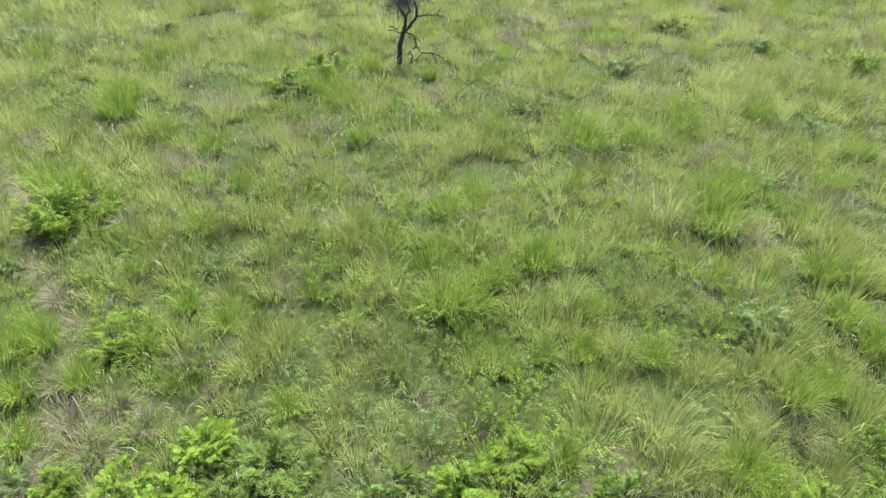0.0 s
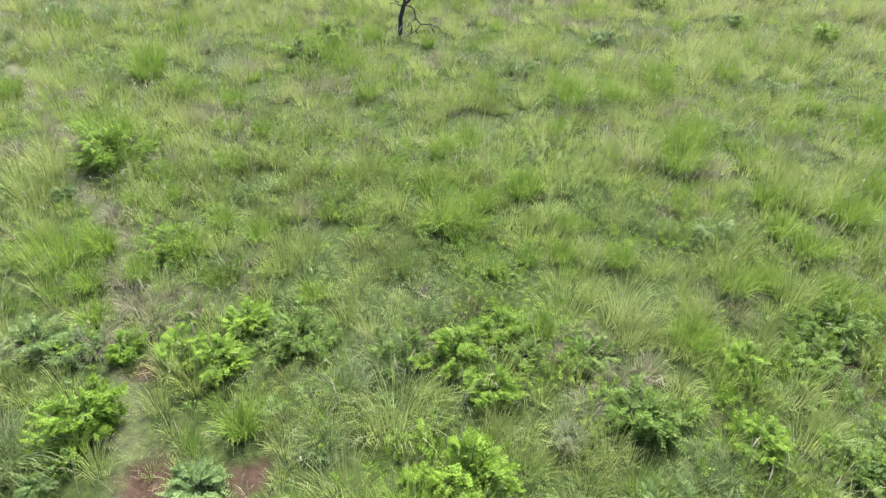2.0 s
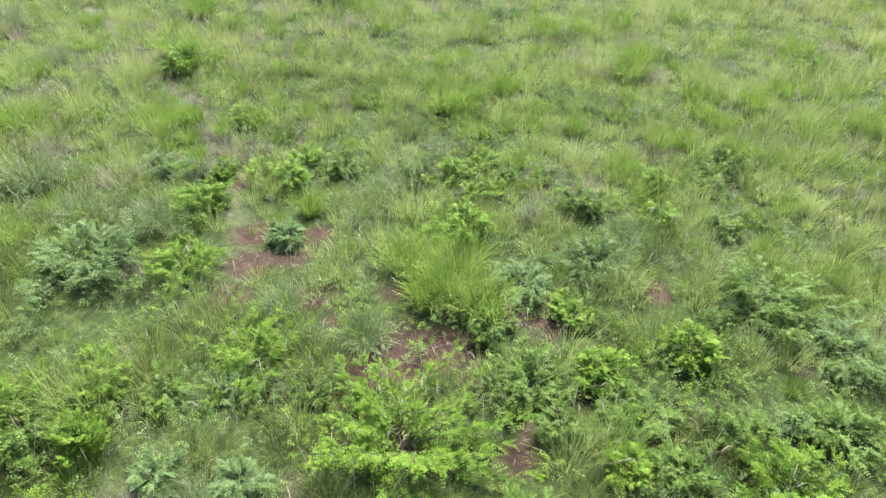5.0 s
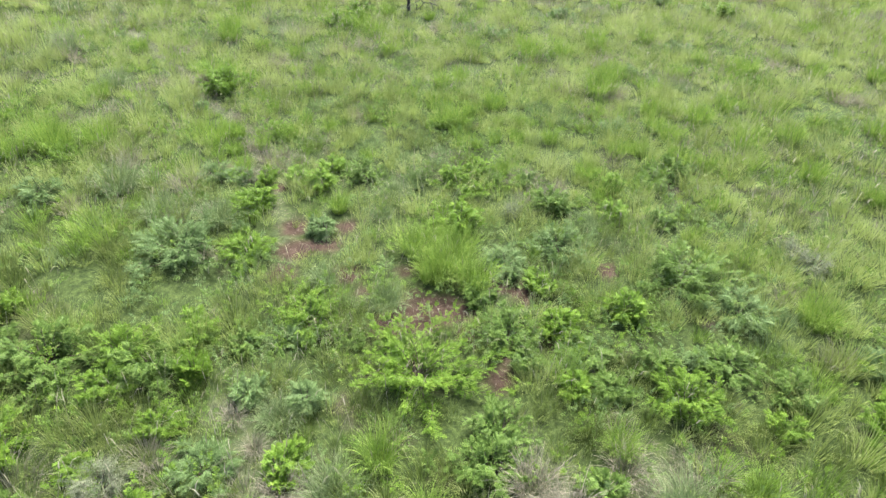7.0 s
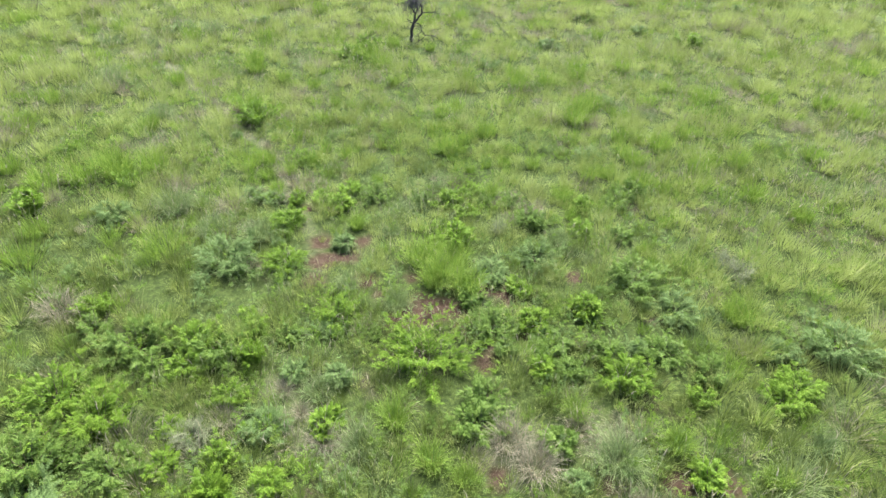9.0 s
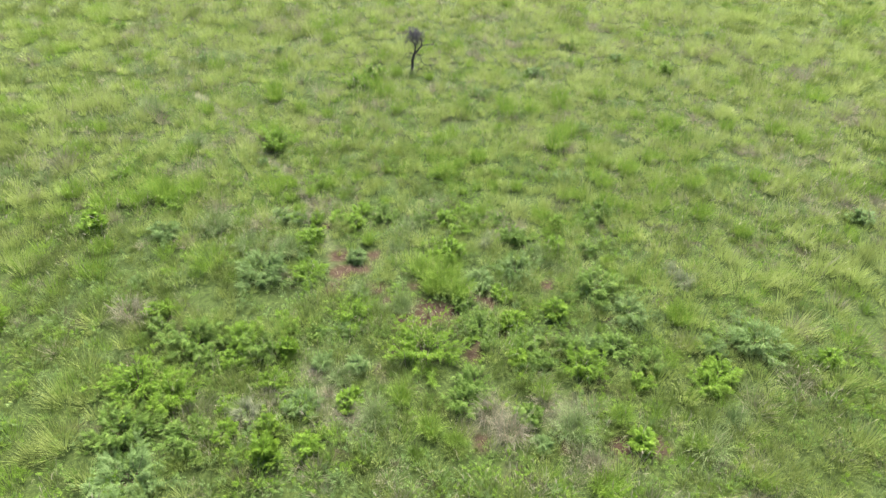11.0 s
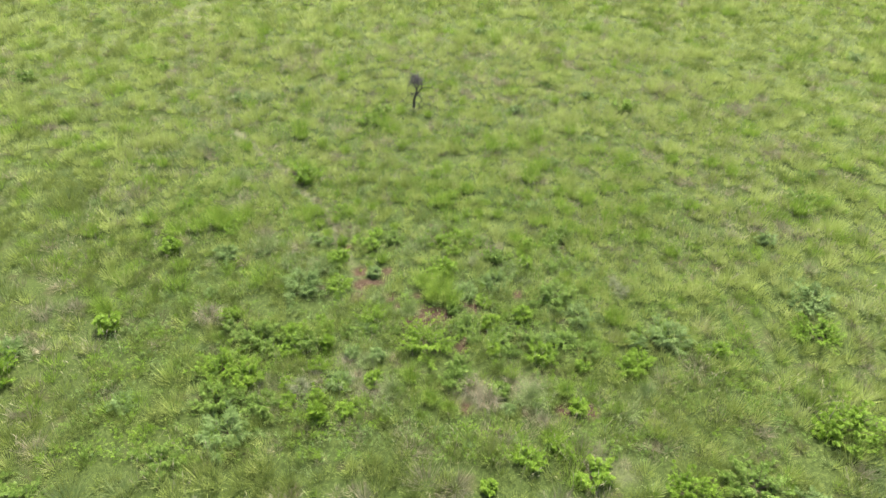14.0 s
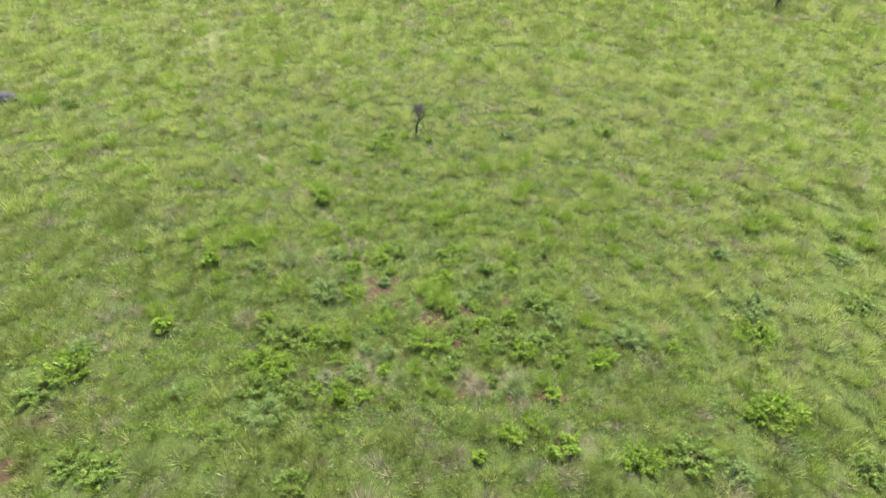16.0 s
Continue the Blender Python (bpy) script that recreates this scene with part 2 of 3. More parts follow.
# ---- materials ----
def material(name):
    m = bpy.data.materials.new(name)
    m.use_nodes = True
    nt = m.node_tree
    return m, nt, nt.nodes["Principled BSDF"], nt.nodes["Material Output"]


def ramp(nt, socket, stops):
    r = nt.nodes.new("ShaderNodeValToRGB")
    while len(r.color_ramp.elements) < len(stops):
        r.color_ramp.elements.new(0.5)
    for e, (at, c) in zip(r.color_ramp.elements, stops):
        e.position, e.color = at, (*c, 1)
    nt.links.new(socket, r.inputs[0])
    return r.outputs[0]


def noise_tex(nt, size, detail=3.0, rough=0.55):
    co = nt.nodes.new("ShaderNodeNewGeometry")
    n = nt.nodes.new("ShaderNodeTexNoise")
    n.inputs["Scale"].default_value, n.inputs["Detail"].default_value, n.inputs["Roughness"].default_value = 1 / size, detail, rough
    nt.links.new(co.outputs["Position"], n.inputs["Vector"])
    return n.outputs["Fac"]


def mixed(nt, fac, a, b, kind="MIX"):
    m = nt.nodes.new("ShaderNodeMix")
    m.data_type, m.blend_type = "RGBA", kind
    for socket, v in ((m.inputs[0], fac), (m.inputs[6], a), (m.inputs[7], b)):
        if hasattr(v, "links"):
            nt.links.new(v, socket)
        elif isinstance(v, tuple):
            socket.default_value = (*v, 1)
        else:
            socket.default_value = v
    return m.outputs[2]


def attribute(nt, name):
    a = nt.nodes.new("ShaderNodeAttribute")
    a.attribute_name = name
    return a.outputs["Fac"]


def leaf_material(name, dark, mid, light, tip, through_light=0.36, rough=0.5, patch=2.5, tip_amount=0.4):
    """Leaves and blades: colour by blade and by patch of the meadow, with drier tips, some light passing through."""
    m, nt, bsdf, out = material(name)
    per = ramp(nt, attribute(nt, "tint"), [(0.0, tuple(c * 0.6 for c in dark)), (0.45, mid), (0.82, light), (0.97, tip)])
    wide = ramp(nt, noise_tex(nt, patch, 2.0), [(0.3, tuple(c * 0.8 for c in mid)), (0.7, tuple(min(1, c * 1.15) for c in light))])
    colour = mixed(nt, 0.25, per, wide)
    end = nt.nodes.new("ShaderNodeMath")
    end.operation = "MULTIPLY"
    nt.links.new(attribute(nt, "tip"), end.inputs[0])
    end.inputs[1].default_value = tip_amount
    colour = mixed(nt, end.outputs[0], colour, tip)
    nt.links.new(colour, bsdf.inputs["Base Color"])
    bsdf.inputs["Roughness"].default_value = rough
    bsdf.inputs["Specular IOR Level"].default_value = 0.12
    back = nt.nodes.new("ShaderNodeBsdfTranslucent")
    nt.links.new(colour, back.inputs[0])
    mix = nt.nodes.new("ShaderNodeMixShader")
    mix.inputs[0].default_value = through_light
    nt.links.new(bsdf.outputs[0], mix.inputs[1])
    nt.links.new(back.outputs[0], mix.inputs[2])
    nt.links.new(mix.outputs[0], out.inputs[0])
    return m


M_GREEN = leaf_material("green_grass", (0.056, 0.106, 0.017), (0.112, 0.177, 0.031), (0.19, 0.254, 0.056), (0.24, 0.28, 0.088))
M_YELLOW = leaf_material("yellow_green_grass", (0.135, 0.205, 0.034), (0.264, 0.362, 0.076), (0.336, 0.43, 0.122), (0.385, 0.43, 0.185), tip_amount=0.4)
# darker copy of the green grass, with the shade of the gaps in its colour
M_UNDER = leaf_material("short_grass_gap_shade", (0.026, 0.05, 0.01), (0.05, 0.086, 0.016), (0.095, 0.142, 0.03), (0.14, 0.175, 0.05))
M_STRAW = leaf_material("dead_straw", (0.06, 0.045, 0.027), (0.12, 0.095, 0.058), (0.21, 0.18, 0.115), (0.22, 0.19, 0.125), 0.1, 0.8, 0.5)
M_DRY = leaf_material("dry_grass", (0.11, 0.12, 0.06), (0.19, 0.195, 0.115), (0.275, 0.265, 0.165), (0.32, 0.305, 0.20), 0.35)
M_BLUE = leaf_material("blue_green_grass", (0.10, 0.165, 0.062), (0.14, 0.225, 0.07), (0.20, 0.28, 0.098), (0.235, 0.29, 0.12))
M_LIME = leaf_material("lime_leaves", (0.062, 0.136, 0.011), (0.106, 0.212, 0.016), (0.148, 0.262, 0.023), (0.185, 0.285, 0.03), 0.32, 0.55, 0.8)
M_MID = leaf_material("green_leaves", (0.06, 0.128, 0.018), (0.094, 0.18, 0.026), (0.14, 0.232, 0.04), (0.165, 0.25, 0.05), 0.35, 0.5, 0.8)
M_TEAL = leaf_material("blue_green_leaves", (0.068, 0.135, 0.033), (0.112, 0.198, 0.05), (0.168, 0.262, 0.08), (0.195, 0.28, 0.10), 0.35, 0.55, 0.8)
M_GREY = leaf_material("grey_twigs", (0.075, 0.10, 0.05), (0.14, 0.18, 0.085), (0.21, 0.245, 0.125), (0.25, 0.265, 0.15), 0.25, 0.7, 0.8)

M_FRESH = leaf_material("fresh_grass", (0.07, 0.15, 0.014), (0.15, 0.27, 0.03), (0.22, 0.355, 0.046), (0.25, 0.36, 0.07), 0.36, 0.55, 0.8)
M_SEED = leaf_material("seed_heads", (0.14, 0.155, 0.07), (0.22, 0.23, 0.12), (0.31, 0.315, 0.19), (0.38, 0.36, 0.25), 0.3, 0.7)


def ground_material():
    m, nt, bsdf, out = material("savanna_soil")
    soil = ramp(nt, noise_tex(nt, 0.22, 6.0, 0.65), [(0.25, (0.020, 0.0135, 0.0075)), (0.5, (0.046, 0.0315, 0.0175)), (0.75, (0.088, 0.066, 0.040))])
    litter = ramp(nt, noise_tex(nt, 0.05, 4.0, 0.7), [(0.3, (0.02, 0.021, 0.011)), (0.5, (0.045, 0.046, 0.02)), (0.72, (0.12, 0.11, 0.06))])
    sward = ramp(nt, noise_tex(nt, 0.12, 6.0, 0.75), [(0.3, (0.014, 0.026, 0.006)), (0.5, (0.036, 0.06, 0.012)), (0.7, (0.085, 0.12, 0.027))])
    patch = ramp(nt, noise_tex(nt, 1.4, 3.0), [(0.3, (0.0, 0.0, 0.0)), (0.42, (1.0, 1.0, 1.0))])
    cover = mixed(nt, patch, litter, sward)
    thatch = ramp(nt, noise_tex(nt, 0.12, 6.0, 0.75), [(0.3, (0.02, 0.034, 0.007)), (0.5, (0.055, 0.084, 0.018)), (0.7, (0.115, 0.155, 0.037))])
    cover = mixed(nt, attribute(nt, "lawn"), cover, thatch)
    cover = mixed(nt, attribute(nt, "pale"), cover, ramp(nt, noise_tex(nt, 0.08, 4.0, 0.7), [(0.3, (0.10, 0.103, 0.055)), (0.7, (0.195, 0.2, 0.122))]))
    colour = mixed(nt, attribute(nt, "bare"), cover, soil)
    nt.links.new(colour, bsdf.inputs["Base Color"])
    bsdf.inputs["Roughness"].default_value = 0.95
    bsdf.inputs["Specular IOR Level"].default_value = 0.15
    bump = nt.nodes.new("ShaderNodeBump")
    bump.inputs["Strength"].default_value, bump.inputs["Distance"].default_value = 0.8, 0.05
    nt.links.new(noise_tex(nt, 0.07, 6.0, 0.7), bump.inputs["Height"])
    nt.links.new(bump.outputs[0], bsdf.inputs["Normal"])
    return m


def bark_material(name, dark, light):
    m, nt, bsdf, out = material(name)
    c = ramp(nt, noise_tex(nt, 0.06, 6.0, 0.7), [(0.3, dark), (0.7, light)])
    nt.links.new(c, bsdf.inputs["Base Color"])
    bsdf.inputs["Roughness"].default_value = 0.9
    bump = nt.nodes.new("ShaderNodeBump")
    bump.inputs["Strength"].default_value, bump.inputs["Distance"].default_value = 0.7, 0.02
    nt.links.new(noise_tex(nt, 0.03, 5.0, 0.7), bump.inputs["Height"])
    nt.links.new(bump.outputs[0], bsdf.inputs["Normal"])
    return m


M_SOIL = ground_material()
M_STEM = bark_material("shrub_stems", (0.035, 0.028, 0.018), (0.10, 0.08, 0.045))
M_BARK = bark_material("charred_bark", (0.012, 0.0115, 0.011), (0.052, 0.05, 0.046))
M_TWIG = bark_material("weathered_twigs", (0.035, 0.036, 0.04), (0.12, 0.118, 0.125))
M_ROCK = bark_material("grey_rock", (0.010, 0.0125, 0.016), (0.036, 0.042, 0.05))


# ---- mesh makers ----
def tri_mesh(name, verts, tris, mats, tint=None, tip=None, which=None, smooth=False):
    """A mesh of triangles from arrays."""
    me = bpy.data.meshes.new(name)
    n = len(tris)
    me.vertices.add(len(verts))
    me.vertices.foreach_set("co", np.ascontiguousarray(verts, dtype=np.float32).ravel())
    me.loops.add(n * 3)
    me.polygons.add(n)
    me.polygons.foreach_set("loop_start", np.arange(0, 3 * n, 3, dtype=np.int32))
    me.loops.foreach_set("vertex_index", np.ascontiguousarray(tris, dtype=np.int32).ravel())
    for m in mats:
        me.materials.append(m)
    if which is not None:
        me.polygons.foreach_set("material_index", np.asarray(which, dtype=np.int32))
    if smooth:
        me.polygons.foreach_set("use_smooth", np.ones(n, dtype=bool))
    for key, values in (("tint", tint), ("tip", tip)):
        if values is not None:
            a = me.attributes.new(key, "FLOAT", "POINT")
            a.data.foreach_set("value", np.asarray(values, dtype=np.float32))
    me.update(calc_edges=True)
    return me


def blades(base, out, length, lean, width, rng, segments=1):
    """Grass blades: base points, outward directions, lengths, how far each arches over (0 to 1), widths."""
    n = len(base)
    side = np.stack([-out[:, 1], out[:, 0], np.zeros(n)], 1)
    turn = rng.normal(0, 0.7, n)
    side = side * np.cos(turn)[:, None] + np.stack([out[:, 0], out[:, 1], np.zeros(n)], 1) * np.sin(turn)[:, None]
    dirs = np.stack([out[:, 0], out[:, 1], np.zeros(n)], 1)
    up = np.array([0, 0, 1.0])
    levels = ([0.0, 1.0], [0.0, 0.5, 1.0], [0.0, 0.35, 0.7, 1.0])[segments]
    rows, tips = [], []
    for k, s in enumerate(levels):
        a = lean * 1.7 * s  # the blade bends more and more
        p = base + length[:, None] * (dirs * (s * np.sin(a * 0.62))[:, None] + up * (s * np.cos(a * 0.62))[:, None])
        if k == len(levels) - 1:
            rows.append(p[:, None, :])
            tips.append(np.full((n, 1), 1.0))
        else:
            w = width[:, None] * (0.5 - 0.22 * s * (k > 0)) * side
            rows.append(np.stack([p - w, p + w], 1))
            tips.append(np.full((n, 2), s * s))
    v = np.concatenate(rows, 1)
    tip = np.concatenate(tips, 1)
    faces = []
    for k in range(len(levels) - 2):
        a = 2 * k
        faces += [(a, a + 1, a + 3), (a, a + 3, a + 2)]
    a = 2 * (len(levels) - 2)
    faces.append((a, a + 1, a + 2))
    f = np.arange(n)[:, None, None] * v.shape[1] + np.array(faces)[None]
    return v.reshape(-1, 3), f.reshape(-1, 3), tip.ravel(), v.shape[1]


def grass_patch(cx, cy, tall, spread, count, wide, spot, seed, droop=0.55, segments=1):
    """Many tufts as arrays of corners, triangles, tints and tips: centres, heights, spreads, blades per tuft and blade widths are arrays.
    Inner blades stand up, outer ones arch over, so that each tuft is a dome with a shaded foot."""
    rng = np.random.default_rng(seed)
    t = np.repeat(np.arange(len(cx)), count)
    n = len(t)
    phi = rng.random(n) * 2 * np.pi
    q = np.sqrt(rng.random(n))
    x, y = cx[t] + spread[t] * q * np.cos(phi), cy[t] + spread[t] * q * np.sin(phi)
    wind = 2 * np.pi * (0.8 * value_noise(cx, cy, 3.5, 41) + rng.random(len(cx)))  # how the tufts of one spot hang
    amount = 0.05 + 0.6 * rng.random(len(cx)) ** 2
    ox = (0.25 + q) * np.cos(phi) + amount[t] * np.cos(wind[t])
    oy = (0.25 + q) * np.sin(phi) + amount[t] * np.sin(wind[t])
    ln = np.hypot(ox, oy) + 1e-6
    out = np.stack([ox / ln, oy / ln], 1)
    length = tall[t] * (0.45 + 0.7 * rng.random(n)) * (1.1 - 0.25 * q)
    lean = np.clip(droop * (0.05 + 0.7 * q * q + 0.65 * rng.random(n) + 0.3 * amount[t]), 0.05, 1.5)
    base = np.stack([x, y, ground_height(x, y) - 0.02], 1)
    v, f, tip, per = blades(base, out, length, lean, wide[t] * (0.6 + 0.8 * rng.random(n)), rng, segments)
    tuft_tint = np.clip(0.5 + 1.4 * (0.6 * rng.random(len(cx)) + 0.4 * spot - 0.5), 0, 1)
    tint = np.repeat(np.clip(0.66 * tuft_tint[t] + 0.34 * rng.random(n), 0, 1), per)
    return v, f, tint, tip


def joined(*patches):
    """Several patches as one."""
    shift, out = 0, []
    for v, f, tint, tip in patches:
        out.append((v, f + shift, tint, tip))
        shift += len(v)
    return tuple(np.concatenate(a) for a in zip(*out))


def tubes(paths, sides=6):
    """Tapered, bent limbs: each path is a list of (x, y, z, radius)."""
    verts, tris = [], []
    for path in paths:
        pts = [Vector(p[:3]) for p in path]
        first = len(verts)
        for i, p in enumerate(pts):
            way = (pts[min(i + 1, len(pts) - 1)] - pts[max(i - 1, 0)]).normalized()
            a = way.cross(Vector((0.31, 0.95, 0.05))).normalized()
            b = way.cross(a)
            for k in range(sides):
                g = 2 * math.pi * k / sides
                verts.append(p + (a * math.cos(g) + b * math.sin(g)) * path[i][3])
        for i in range(len(pts) - 1):
            for k in range(sides):
                q, s = first + i * sides + k, first + i * sides + (k + 1) % sides
                tris += [(q, s, s + sides), (q, s + sides, q + sides)]
        verts.append(pts[-1] + (pts[-1] - pts[-2]).normalized() * path[-1][3])
        last = first + (len(pts) - 1) * sides
        tris += [(last + k, last + (k + 1) % sides, len(verts) - 1) for k in range(sides)]
    return np.array([tuple(v) for v in verts]), np.array(tris)


def child(name, me, parent, label=""):
    ob = new(name, me)
    ob.parent = parent
    if label:
        tagged(ob, label)
    return ob


def fronds(starts, ways, length, pairs, leaf, rng, droop=0.3, leaf_wide=0.46, young=None):
    """Feathery twigs: leaflets in pairs along each twig, shorter towards its end, folded a little, and one at its end."""
    n = len(starts)
    ways = ways / (np.linalg.norm(ways, axis=1)[:, None] + 1e-9)
    up = np.array([0, 0, 1.0])
    side = np.cross(ways, up)
    side /= np.linalg.norm(side, axis=1)[:, None] + 1e-6
    roll = rng.normal(0, 0.38, n)[:, None]
    nor = np.cross(side, ways)
    side = side * np.cos(roll) + nor * np.sin(roll)
    nor = np.cross(side, ways)
    vs, tint = [], []
    frond_tint = rng.random(n)
    for k in range(pairs + 1):
        s = (k + 0.6) / (pairs + 0.6)
        at = starts + ways * (length * s)[:, None] - up * (droop * length * s * s)[:, None]
        size = leaf * (0.75 + 0.55 * s - 0.95 * s ** 3) * (0.8 + 0.4 * rng.random(n))
        for sign in ((-1, 1) if k < pairs else (0,)):
            way = side * sign * 0.85 + ways * (0.6 if sign else 1.0) - up * 0.1 + nor * rng.normal(0, 0.28, n)[:, None]
            way /= np.linalg.norm(way, axis=1)[:, None]
            wide = np.cross(way, nor) * (size * leaf_wide)[:, None]
            ln = way * size[:, None]
            lift = nor * (size * 0.12)[:, None]
            vs.append(np.stack([at + ln * 0.1 - wide, at + ln * 0.3 + wide + lift, at + ln], 1))
            tint.append(np.clip(0.7 * frond_tint + 0.3 * rng.random(n), 0, 1))
    v = np.stack(vs, 1)  # frond, leaf, corner
    m = v.shape[0] * v.shape[1]
    f = np.arange(m)[:, None, None] * 3 + np.array([(0, 1, 2)])[None]
    tints = np.repeat(np.stack(tint, 1).ravel(), 3)
    along = np.repeat(np.linspace(0.0, 0.8, v.shape[1]), 3)
    tips = (np.full(n, 0.75) if young is None else young)[:, None] * along[None, :]
    return v.reshape(-1, 3), f.reshape(-1, 3), tints, tips.ravel()


def shrub(name, leaves_mat, seed, span=1.0, stems=11, sprays=9, tall=0.75, upright=0.5, spray=0.3, pairs=8, leaf=0.045, droop=0.3, label="", leaf_wide=0.42):
    """A shrub of that span: bent stems from one root, each carrying flat feathery sprays that reach out in tiers, with
    inner leaves tinted dark as painted shade.
    """
    rng = np.random.default_rng(seed)
    root = new(name)
    paths, starts, ways, lens, young = [], [], [], [], []
    spray = spray * (0.6 + 0.4 * min(span, 1.5))
    for i in range(stems):
        az = 2 * np.pi * (i + rng.random() * 0.9) / stems
        steep = np.clip(upright + (rng.random() - 0.5) * 0.8, 0.1, 0.97)
        reach = max(0.06, 0.52 * span - 0.6 * spray) * (1.35 * (1 - steep) + 0.15) * (0.6 + 0.6 * rng.random())
        high = tall * (0.35 + 0.65 * steep) * (0.65 + 0.45 * rng.random())
        bend = rng.normal(0, 0.35)
        pts = []
        for k in range(6):
            s = k / 5
            a = az + bend * s
            pts.append(np.array([np.cos(a) * reach * s ** 0.85, np.sin(a) * reach * s ** 0.85, high * s ** (0.75 + 0.5 * (1 - steep))]))
        paths.append([(*p, 0.012 * (1 - 0.75 * k / 5)) for k, p in enumerate(pts)])
        for j in range(sprays):
            s = min(1.0, 0.3 + 0.85 * (j + rng.random() * 0.8) / sprays)
            k = min(int(s * 5), 4)
            p = pts[k] + (pts[k + 1] - pts[k]) * (s * 5 - k)
            a = az + bend * s + (1 if j % 2 else -1) * (0.25 + 0.95 * rng.random()) * (1.15 - 0.5 * s)
            rise = (0.05 + 0.75 * s * upright * 1.4) + rng.normal(0, 0.32)
            starts.append(p + rng.normal(0, 0.03, 3))
            ways.append([np.cos(a), np.sin(a), rise])
            lens.append(spray * (1.2 - 0.4 * s) * (0.6 + 0.65 * rng.random()))
            young.append(0.15 + 0.95 * s * rng.random())
    v, f = tubes(paths, 4)
    child("branchwork", tri_mesh(name + "_branchwork", v, f, [M_STEM], smooth=True), root, "thin brown woody stems")
    outer = fronds(np.array(starts), np.array(ways), np.array(lens), pairs, leaf, rng, droop, leaf_wide, np.array(young))
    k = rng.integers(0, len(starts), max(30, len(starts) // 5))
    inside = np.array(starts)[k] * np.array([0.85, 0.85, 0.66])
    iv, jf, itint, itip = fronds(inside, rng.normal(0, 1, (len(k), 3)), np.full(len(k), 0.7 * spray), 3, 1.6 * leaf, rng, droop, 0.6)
    # inner leaves take less than half the tint: painted shade inside the crown
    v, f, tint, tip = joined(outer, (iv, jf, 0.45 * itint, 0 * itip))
    v[:, 2] = np.maximum(v[:, 2], 0.01)
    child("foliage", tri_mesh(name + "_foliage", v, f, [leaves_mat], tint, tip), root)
    root["span"] = span
    tagged(root, label, "shrub", group=name.replace("_", " ") + "s in the meadow")
    return root


# ---- the ground: one sheet to the horizon, fine near the middle ----
def ground_sheet():
    def steps(lo, hi, fine, far):
        inner = np.arange(lo, hi + fine / 2, fine)
        grow, out = fine, [hi]
        while out[-1] < far:
            grow *= 1.35
            out.append(out[-1] + grow)
        hi_part = np.array(out[1:])
        return np.concatenate([(lo + hi) - hi_part[::-1], inner, hi_part])
    xs, ys = steps(-13, 15, 0.2, 2600), steps(-13, 24, 0.2, 2600)
    gx, gy = np.meshgrid(xs, ys, indexing="ij")
    x, y = gx.ravel(), gy.ravel()
    z = ground_height(x, y) * np.clip(1.6 - np.hypot(x, y) / 250, 0, 1)
    bare = spots(x, y, BARE)
    z = z - 0.03 * bare + (value_noise(x, y, 0.3, 12) - 0.5) * 0.04
    nx, ny = len(xs), len(ys)
    i, j = np.meshgrid(np.arange(nx - 1), np.arange(ny - 1), indexing="ij")
    a = (i * ny + j).ravel()
    tris = np.stack([np.stack([a, a + ny, a + ny + 1], 1), np.stack([a, a + ny + 1, a + 1], 1)], 1).reshape(-1, 3)
    me = tri_mesh("ground", np.stack([x, y, z], 1), tris, [M_SOIL], smooth=True)
    far = np.clip((np.hypot(x, y - 5) - 14) / 25, 0, 1)
    pale = np.maximum((0.22 + 0.28 * (y > 9)) * trail_depth(x, y), 0.25 * spots(x, y, THIN)) * (1 - bare)
    for key, values in (("bare", bare), ("pale", pale), ("lawn", far)):
        at = me.attributes.new(key, "FLOAT", "POINT")
        at.data.foreach_set("value", values.astype(np.float32))
    return tagged(new("ground", me), "red-brown savanna soil with plant litter under the grass", "ground", kind="structure")


ground_sheet()


# ---- the meadow: tufts of several grasses ----
def nearness(x, y):
    """About how many metres lie between a place and the walk where it passes nearest."""
    along = 8 + 0.75 * np.maximum(0, y - 3) + 1.4 * np.maximum(0, y - 28)
    return np.maximum(np.maximum(along, np.abs(x - 0.5) / 0.62), 8 + 2.4 * np.maximum(0, -3.5 - y))


def meadow():
    """Feet of the tufts, evenly loose; fewer and larger where the walk stays far off."""
    rng = np.random.default_rng(21)
    cell = 0.36
    gx, gy = np.meshgrid(np.arange(-70, 84, cell), np.arange(-36, 84, cell), indexing="ij")
    x = (gx + cell * (rng.random(gx.shape) - 0.5) * 1.1).ravel()
    y = (gy + cell * (rng.random(gx.shape) - 0.5) * 1.1).ravel()
    reach = np.maximum(y, -8) + 10.8
    inside = (x > -24 - 0.56 * reach) & (x < 27 + 0.64 * reach)
    x, y = x[inside], y[inside]
    d = nearness(x, y)
    keep = rng.random(len(x)) < (12 / np.maximum(d, 12)) ** 0.6 * np.where(y < -14, 0.5, 0.93)
    return rng, x[keep], y[keep], d[keep]


